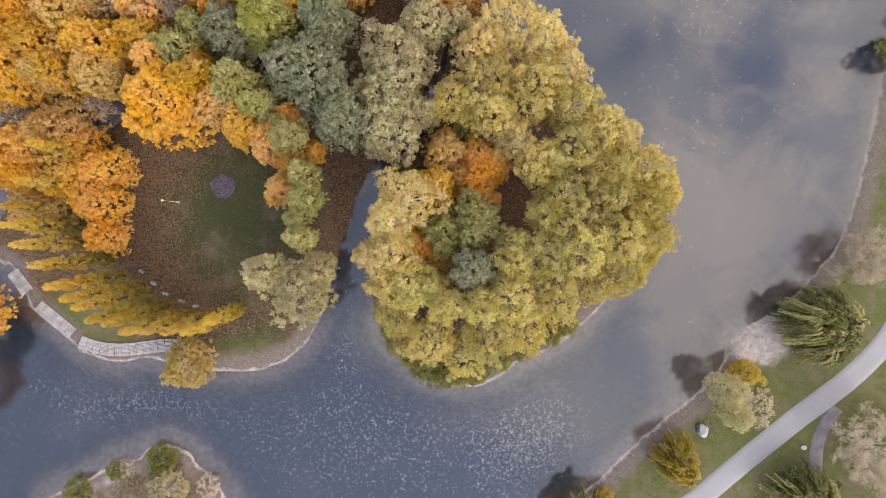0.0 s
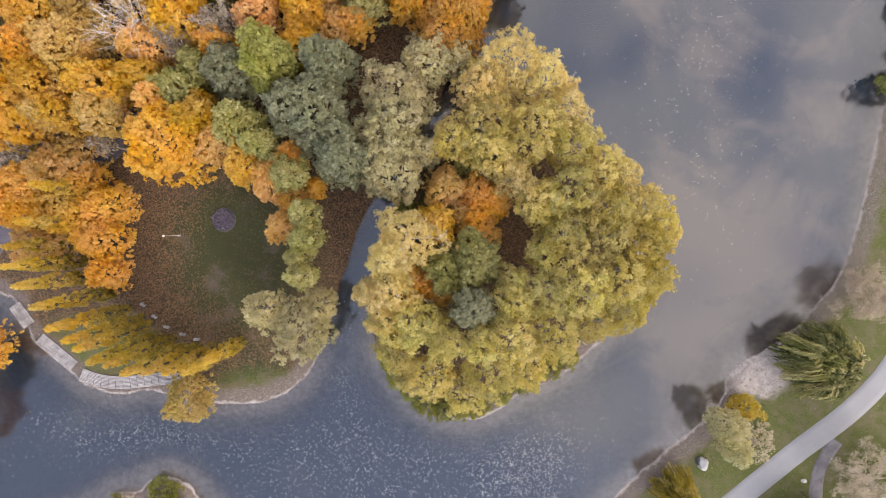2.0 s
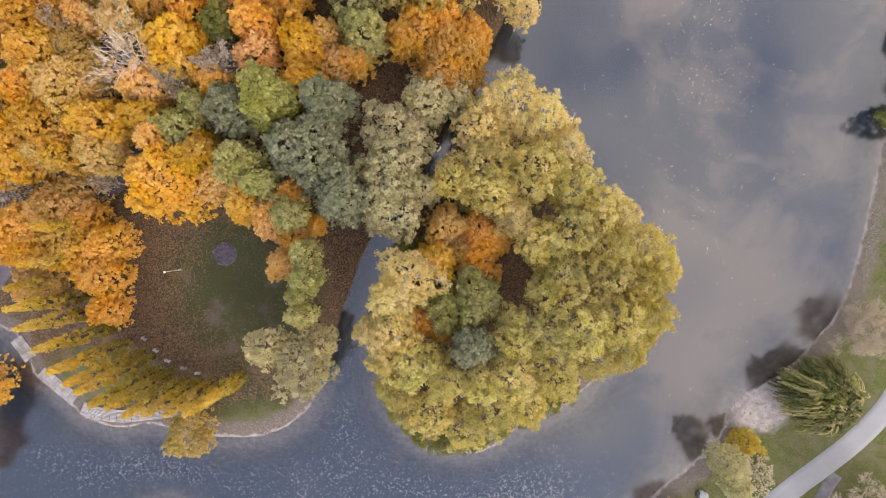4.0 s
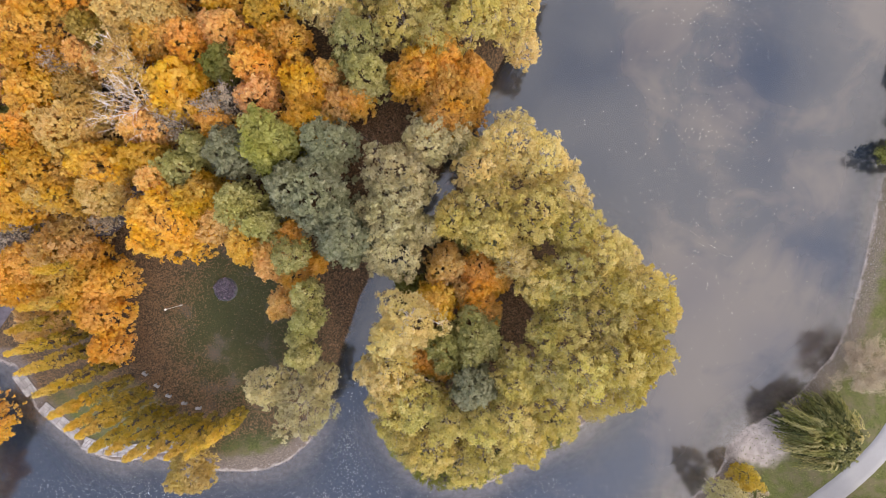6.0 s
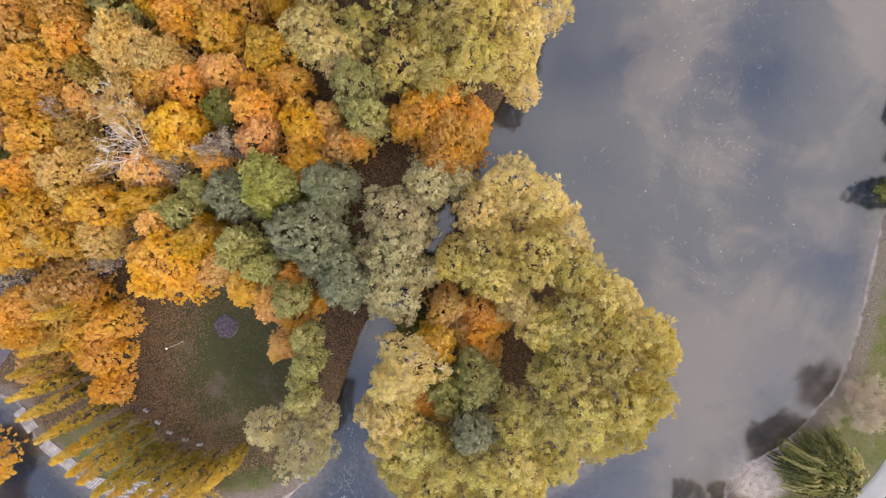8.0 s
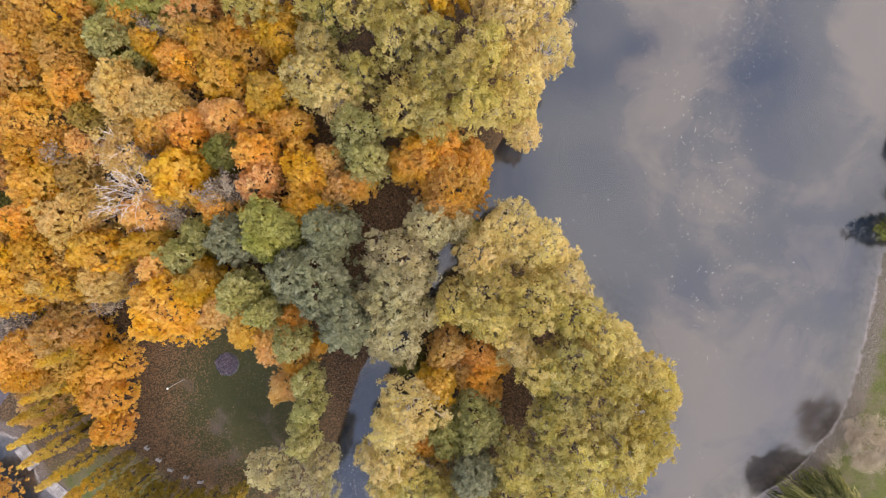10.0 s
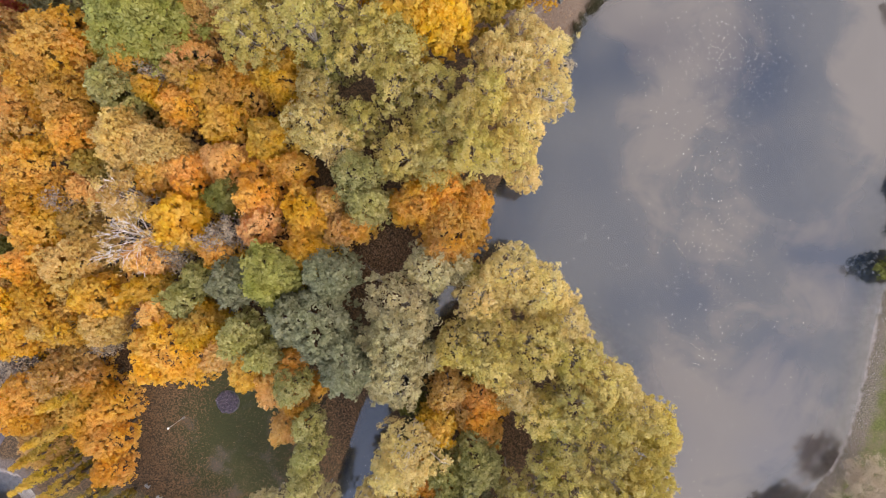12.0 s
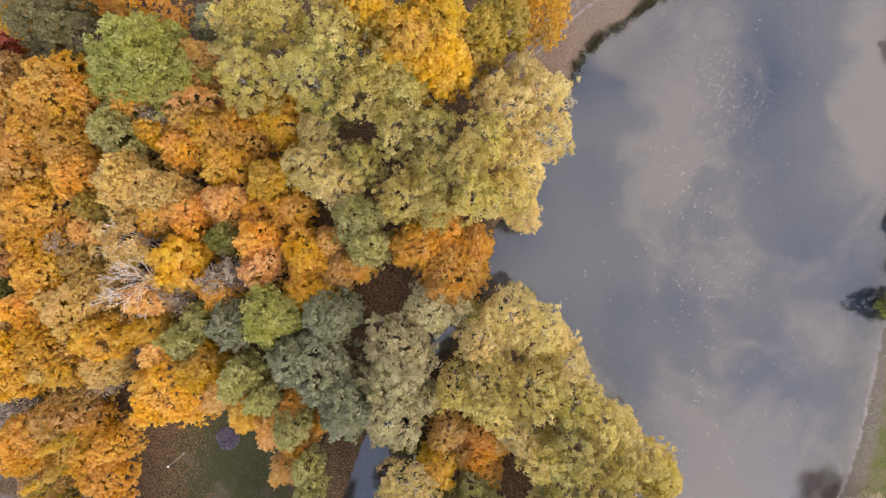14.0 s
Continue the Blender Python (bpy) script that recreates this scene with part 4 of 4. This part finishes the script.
tree('greenbush', -2.9, -14.5, 1.5, 1.6)
tree('greenbush', -0.7, -15.4, 1.4, 1.4)
tree('greenbush', 1.3, -15.5, 1.2, 1.2)
tree('greenbush', 3.2, -15.1, 1.3, 1.4)
tree('greenbush', 5.8, -13.7, 1.3, 1.6)
tree('greenbush', 8.4, -12.5, 1.3, 1.6)
tree('greenbush', 11.7, -10.9, 1.4, 1.6)
tree('greenbush', 13.7, -9.7, 1.3, 1.5)
tree('greenbush', -6.7, -9.8, 1.2, 1.5)
# willows and bushes of the eastern bank
tree('willow', 41.1, -10.1, 3.5, 7, group="trees on the eastern bank")
tree('goldwillow', 25.1, -25.0, 2.1, 6.0, group="trees on the eastern bank")
tree('willow', 39.7, -29.5, 2.8, 6.0, group="trees on the eastern bank")
tree('shorebush', 51.2, 20.7, 2.1, 5.2, group="trees on the eastern bank")
tree('shorebush', 55.0, 25.5, 1.8, 4.2, group="trees on the eastern bank")
tree('willow', 14.3, -32.5, 3.0, 7.0, group="trees on the eastern bank")
tree('shorebush', 54.0, 50.8, 1.8, 4.0, group="trees on the eastern bank")
tree('shorebush', 54.7, 30.3, 1.8, 4.5, group="trees on the eastern bank")
tree('olive', -58.5, -10.5, 4.2, 12)
tree('orange', -59.5, -16.5, 3.8, 11)
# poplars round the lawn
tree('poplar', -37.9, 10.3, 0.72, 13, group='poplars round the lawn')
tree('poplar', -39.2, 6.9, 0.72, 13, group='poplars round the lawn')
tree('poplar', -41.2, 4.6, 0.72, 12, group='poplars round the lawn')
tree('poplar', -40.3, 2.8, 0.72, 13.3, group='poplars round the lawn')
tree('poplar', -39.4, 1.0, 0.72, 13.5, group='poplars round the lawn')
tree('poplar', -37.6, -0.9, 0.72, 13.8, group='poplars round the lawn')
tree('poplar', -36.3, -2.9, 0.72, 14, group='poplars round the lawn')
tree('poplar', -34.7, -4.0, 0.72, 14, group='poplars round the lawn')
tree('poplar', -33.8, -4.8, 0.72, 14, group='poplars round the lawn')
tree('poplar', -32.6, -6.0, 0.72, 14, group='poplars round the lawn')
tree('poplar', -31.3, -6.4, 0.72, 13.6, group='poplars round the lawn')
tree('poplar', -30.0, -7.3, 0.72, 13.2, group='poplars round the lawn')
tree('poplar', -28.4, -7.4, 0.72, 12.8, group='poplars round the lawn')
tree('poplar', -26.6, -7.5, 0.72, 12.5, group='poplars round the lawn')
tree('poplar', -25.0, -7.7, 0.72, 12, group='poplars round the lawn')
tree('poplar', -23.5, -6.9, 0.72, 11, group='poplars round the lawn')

# ---- timber decks along the western shore ----
def slab(sx, sy, sz, bevel=0.01):
    """A block with softened edges, its underside at nought."""
    bm = bmesh.new()
    bmesh.ops.create_cube(bm, size=1, matrix=Matrix.Translation((0, 0, sz / 2)) @ Matrix.Diagonal((sx, sy, sz, 1)))
    if bevel:
        bmesh.ops.bevel(bm, geom=bm.edges[:], offset=bevel, segments=1, affect="EDGES")
    me = bpy.data.meshes.new("slab")
    bm.to_mesh(me)
    bm.free()
    return me


PLANK = slab(1.0, 0.10, 0.05, 0.0)
PLANK.materials.append(TIMBER)
BEAM = slab(1.0, 0.12, 0.14, 0.0)
BEAM.materials.append(TIMBER)


def deck(points, width=1.5, module=0.78):
    """A boardwalk of short bays, each of narrow boards over two bearers."""
    line = smooth(points, 14, closed=False)
    run = np.concatenate([[0], np.cumsum(np.linalg.norm(np.diff(line, axis=0), axis=1))])
    root = tagged(new("boardwalk"), "weathered pale timber boardwalk along the shore", "boardwalk", "shore boardwalks")
    bays = max(2, int(run[-1] / module))
    for k in range(bays):
        s = (k + 0.5) / bays * run[-1]
        x, y = np.interp(s, run, line[:, 0]), np.interp(s, run, line[:, 1])
        x2, y2 = np.interp(s + 0.2, run, line[:, 0]), np.interp(s + 0.2, run, line[:, 1])
        x1, y1 = np.interp(s - 0.2, run, line[:, 0]), np.interp(s - 0.2, run, line[:, 1])
        turn = math.atan2(y2 - y1, x2 - x1)
        length = run[-1] / bays - 0.05
        for j in range(10):
            off = (j - 4.5) * width / 10
            ob = part("plank", PLANK, root)
            ob.matrix_world = Matrix.Translation((x - math.sin(turn) * off, y + math.cos(turn) * off, 0.50 + random.uniform(-0.006, 0.006))) @ Matrix.Rotation(turn + random.uniform(-0.01, 0.01), 4, "Z") @ Matrix.Diagonal((length, 1.1, 1, 1))
        for off in (-width * 0.42, width * 0.42):
            ob = part("beam", BEAM, root)
            ob.matrix_world = Matrix.Translation((x - math.sin(turn) * off, y + math.cos(turn) * off, 0.36)) @ Matrix.Rotation(turn, 4, "Z") @ Matrix.Diagonal((length + 0.04, 1, 1, 1))
            px, py = x - math.sin(turn) * off, y + math.cos(turn) * off
            foot = min(gz(px, py), 0.3) - 0.2
            v, q = tubes([((px, py, foot), (px, py, 0.37), 0.07, 0.06)], 6)
            part("post", mesh_from("post", v, q, BARK_GREY), root)
    return root


deck([(-49.7, -2.2), (-48.1, -4.6)])
deck([(-47.0, -6.1), (-43.2, -9.5)])
deck([(-42.4, -10.4), (-40.2, -11.2), (-37.6, -11.5), (-35.0, -11.3), (-32.4, -11.1), (-30.2, -11.4)])

# ---- stone benches at the lawn's edge ----
seat = slab(0.62, 0.3, 0.07, 0.012)
seat.materials.append(STONE)
block = slab(0.12, 0.26, 0.36, 0.01)
block.materials.append(STONE)
for x, y in [(-34.8, -2.5), (-33.5, -3.9), (-32.2, -5.1), (-30.4, -6.0), (-28.8, -6.6)]:
    bench = tagged(new("stone_bench"), "small pale stone bench under the poplars", "bench", "benches round the lawn")
    bench.matrix_world = Matrix.Translation((x, y, gz(x, y) - 0.01)) @ Matrix.Rotation(math.atan2(LAWN_X - x, y - LAWN_Y) + 0.3, 4, "Z")
    part("seat", seat, bench).location = (0, 0, 0.36)
    for sx in (-0.2, 0.2):
        part("leg", block, bench).location = (sx, 0, 0)


# ---- rocks ----
def rock(x, y, sx, sy, sz, mat, label):
    bm = bmesh.new()
    bmesh.ops.create_icosphere(bm, subdivisions=3, radius=1)
    for v in bm.verts:
        f = 1 + 0.28 * noise.noise(v.co * 1.3 + Vector((x, y, 0))) + 0.08 * noise.noise(v.co * 4)
        v.co = Vector((v.co.x * sx * f, v.co.y * sy * f, max(v.co.z * f, -0.35) * sz))
    me = bpy.data.meshes.new("boulder")
    bm.to_mesh(me)
    bm.free()
    me.materials.append(mat)
    ob = tagged(new("boulder", me), label, "rock")
    ob.location = (x, y, gz(x, y) + 0.2 * sz)
    return ob


rock(29.2, -22.5, 0.62, 0.78, 0.6, ROCK, "large white boulder on the gravelly bank")
# added dark lump: stands for the shade on the white boulder's side away from the sun
rock(28.7, -22.2, 0.35, 0.5, 0.4, DARK_ROCK_AND_SHADE, "dark lump in place of the shade beside a white boulder")
rock(40.9, -24.8, 0.32, 0.26, 0.25, ROCK, "small white stone in the grass")
rock(13.7, 51.9, 0.28, 0.34, 0.25, DARK_ROCK_AND_SHADE, "small dark stone on the sandy shore path")

# ---- lamp on the lawn ----
lamp = tagged(new("lamp_post"), "slim white lamp post standing on the lawn", "lamp post")
LX, LY = -30.45, 5.3
lamp.location = (LX, LY, gz(LX, LY))
v, q = tubes([((0, 0, -0.1), (0, 0, 0.06), 0.16, 0.15), ((0, 0, 0.06), (0, 0, 0.5), 0.075, 0.06)], 10)
part("base", mesh_from("base", v, q, STEEL, None, True), lamp)
v, q = tubes([((0, 0, 0.5), (0, 0, 3.6), 0.03, 0.016)], 10)
part("pole", mesh_from("pole", v, q, STEEL, None, True), lamp)
bm = bmesh.new()
bmesh.ops.create_uvsphere(bm, u_segments=16, v_segments=10, radius=0.13)
for vert in bm.verts:
    vert.co.z = vert.co.z * 0.9 + 3.72
me = bpy.data.meshes.new("globe")
bm.to_mesh(me)
bm.free()
me.materials.append(STEEL)
part("globe", me, lamp, "white globe of the lamp")

# ---- flower bed ----
bed = tagged(new("flower_bed"), "round bed of purple-grey flowers in the lawn", "flower bed")
BX, BY = -25.3, 7.0
bed.location = (BX, BY, gz(BX, BY))
rng = np.random.default_rng(5)
a = rng.uniform(0, 6.28, 1500)
rad = 1.2 * np.sqrt(rng.uniform(0, 1, 1500)) * (1 + 0.08 * np.sin(5 * a) + 0.06 * np.sin(9 * a + 1))
at = np.column_stack([rad * np.cos(a), rad * np.sin(a), rng.uniform(0.12, 0.34, 1500)])
v, q, tone = leaves(at, rng.normal(0, 0.5, (1500, 3)) + [0, 0, 1], 0.16, 0.11, at[:, 2], rng)
part("flowers", mesh_from("flowers", v, q, BLOOM), bed)
bm = bmesh.new()
bmesh.ops.create_cone(bm, cap_ends=True, segments=40, radius1=1.4, radius2=1.2, depth=0.16, matrix=Matrix.Translation((0, 0, 0.06)))
me = bpy.data.meshes.new("soil_mound")
bm.to_mesh(me)
bm.free()
me.materials.append(DARK_ROCK_AND_SHADE)
part("soil_mound", me, bed, "dark soil mound")


# ---- leaves on the ground and on the water ----
def scatter(name, n, test, length, mat, label, category, seed, spread=0.25, lift=0.02, level=None):
    """Loose small leaves over a stretch of the plan."""
    r = np.random.default_rng(seed)
    x, y = test(r, n)
    d, _ = land_by(x, y)
    z = (height(d) if level is None else np.full(len(x), level)) + lift
    keep = d > 0.1 if level is None else d < -0.3
    at = np.column_stack([x, y, z])[keep]
    v, q, _ = leaves(at, r.normal(0, spread, at.shape) + [0, 0, 1], length, length * 0.7, at[:, 2], r)
    return tagged(new(name, mesh_from(name, v, q, mat)), label, category, kind="stuff")


def about(r, n, spots):
    """Points in some soft round patches: x, y, half width, half depth, share."""
    share = np.array([s[4] for s in spots], float)
    k = r.choice(len(spots), n, p=share / share.sum())
    s = np.array(spots)[k]
    return s[:, 0] + r.normal(0, 0.5, n) * s[:, 2], s[:, 1] + r.normal(0, 0.5, n) * s[:, 3]


def on_lawn(r, n):
    a, rad = r.uniform(0, 6.28, n), 13.0 * np.sqrt(r.uniform(0.0, 1, n))
    keep = r.uniform(0, 1, n) < 0.12 + (rad / 12.0) ** 2
    return (LAWN_X + rad * np.cos(a))[keep], (LAWN_Y + 1.5 + rad * np.sin(a))[keep]


scatter("fallen_leaves", 30000, on_lawn, 0.075, LITTER, "fallen brown leaves scattered over the lawn", "leaf litter", 21)
scatter("fallen_leaves", 15000, lambda r, n: about(r, n, [(-7.6, 24, 6, 6, 5), (-10.5, 3, 5, 9, 3), (7.5, 3.5, 5, 7, 3), (10, 46, 8, 6, 2), (-36, 15, 5, 6, 2)]),
        0.17, LITTER, "thick brown leaf litter in forest clearings", "leaf litter", 22, 0.4, 0.03)
scatter("floating_leaves", 7600, lambda r, n: about(r, n, [(-8, -22, 24, 10, 5), (9, -24, 8, 7, 3), (-35, -17, 18, 6, 3), (-12, -10, 5, 8, 1), (31, 27, 8, 22, 0.7), (33, 44, 9, 8, 0.7), (27, 12, 16, 24, 0.5)]),
        0.10, FLECK, "small pale leaves floating on the lake", "floating leaves", 23, 0.1, 0.006, 0.0)


LINE = smooth(MAIN_PATH, 8, closed=False)
PAVED = np.concatenate([LINE + [0.95, -1.35], (LINE + [-0.95, 1.35])[::-1]])


def on_bank(r, n):
    return r.uniform(12, 62, n), r.uniform(-44, 40, n)


def grassy(r, n):
    x, y = on_bank(r, n)
    d = inside_by(x, y, LANDS[3])
    keep = (d > 1.2) & (inside_by(x, y, PAVED) < 0)
    return x[keep], y[keep]


scatter("grass_tufts", 30000, grassy, 0.17, BLADE, "short uneven grass with yellowing tufts on the bank", "grass", 24, 0.7, 0.03)


# ---- pebbles and reeds along the shores ----
def pebbles(name, n, test, size, mat, label, seed):
    """Loose stones, each a squat eight-sided lump."""
    r = np.random.default_rng(seed)
    x, y = test(r, n)
    d, _ = land_by(x, y)
    keep = (d > -0.5) & (d < 1.4)
    x, y, d = x[keep], y[keep], d[keep]
    k = len(x)
    s = size * r.uniform(0.5, 1.6, (k, 1)) * r.uniform(0.7, 1.2, (k, 3)) * [1, 1, 0.6]
    turn = r.uniform(0, 6.28, k)
    ux, uy = np.column_stack([np.cos(turn), np.sin(turn), 0 * turn]), np.column_stack([-np.sin(turn), np.cos(turn), 0 * turn])
    c = np.column_stack([x, y, height(d, steepness(x, y)) + 0.02])
    up = np.array([0, 0, 1.0])
    v = np.stack([c + ux * s[:, :1], c + uy * s[:, 1:2], c - ux * s[:, :1], c - uy * s[:, 1:2], c + up * s[:, 2:], c - up * s[:, 2:]], 1).reshape(-1, 3)
    f = np.array([(0, 1, 4), (1, 2, 4), (2, 3, 4), (3, 0, 4), (1, 0, 5), (2, 1, 5), (3, 2, 5), (0, 3, 5)])
    q = (np.arange(k)[:, None, None] * 6 + f).reshape(-1, 3)
    return tagged(new(name, mesh_from(name, v, q, mat)), label, "pebbles", kind="stuff")


def along(line, spread):
    p = smooth(line, 12, closed=False)

    def pick(r, n):
        q = p[r.integers(0, len(p), n)] + r.normal(0, spread, (n, 2))
        return q[:, 0], q[:, 1]
    return pick


PEBBLE = scrap_material("shore_stones", (0.13, 0.108, 0.095), (0.21, 0.178, 0.158), (0.35, 0.31, 0.28))
pebbles("pebbles", 5200, along(EAST_SHORE, 0.75), 0.052, PEBBLE, "mixed brown and grey pebbles along the eastern shore", 31)
pebbles("pebbles", 2600, along(ISLAND[2:16], 0.5), 0.05, PEBBLE, "small stones round the island's sandy edge", 32)
pebbles("pebbles", 1800, along(WEST_SHORE[:16], 0.5), 0.055, PEBBLE, "stones and debris at the foot of the boardwalk", 33)


def reeds(x, y, r, h, seed):
    """A clump of upright dry blades at the water's edge."""
    g = np.random.default_rng(seed)
    n = int(260 * r)
    a, rad = g.uniform(0, 6.28, n), r * np.sqrt(g.uniform(0, 1, n))
    foot = np.column_stack([rad * np.cos(a), rad * np.sin(a), np.full(n, -0.15)])
    tip = foot + np.column_stack([g.normal(0, 0.22, n), g.normal(0, 0.22, n), h * g.uniform(0.5, 1.0, n)])
    side = np.column_stack([np.cos(a * 3), np.sin(a * 3), 0 * a]) * 0.03
    v = np.stack([foot - side, foot + side, tip], 1).reshape(-1, 3)
    root = tagged(new("reed_clump"), "dark dry reed clump at the water's edge", "reeds", "reeds on the northern shore")
    root.location = (x, y, max(gz(x, y), -0.1))
    part("tuft", mesh_from("tuft", v, np.arange(3 * n).reshape(n, 3), REED), root)


REED = scrap_material("reed_blades", (0.045, 0.045, 0.02), (0.10, 0.09, 0.04), (0.19, 0.155, 0.08))
shore = smooth(WEST_SHORE[-10:], 6, closed=False)
for k in range(13, 50):
    reeds(shore[k][0] + random.uniform(-0.3, 0.4), shore[k][1] - random.uniform(-0.3, 0.4), random.uniform(0.35, 0.75), random.uniform(0.5, 1.1), 200 + k)
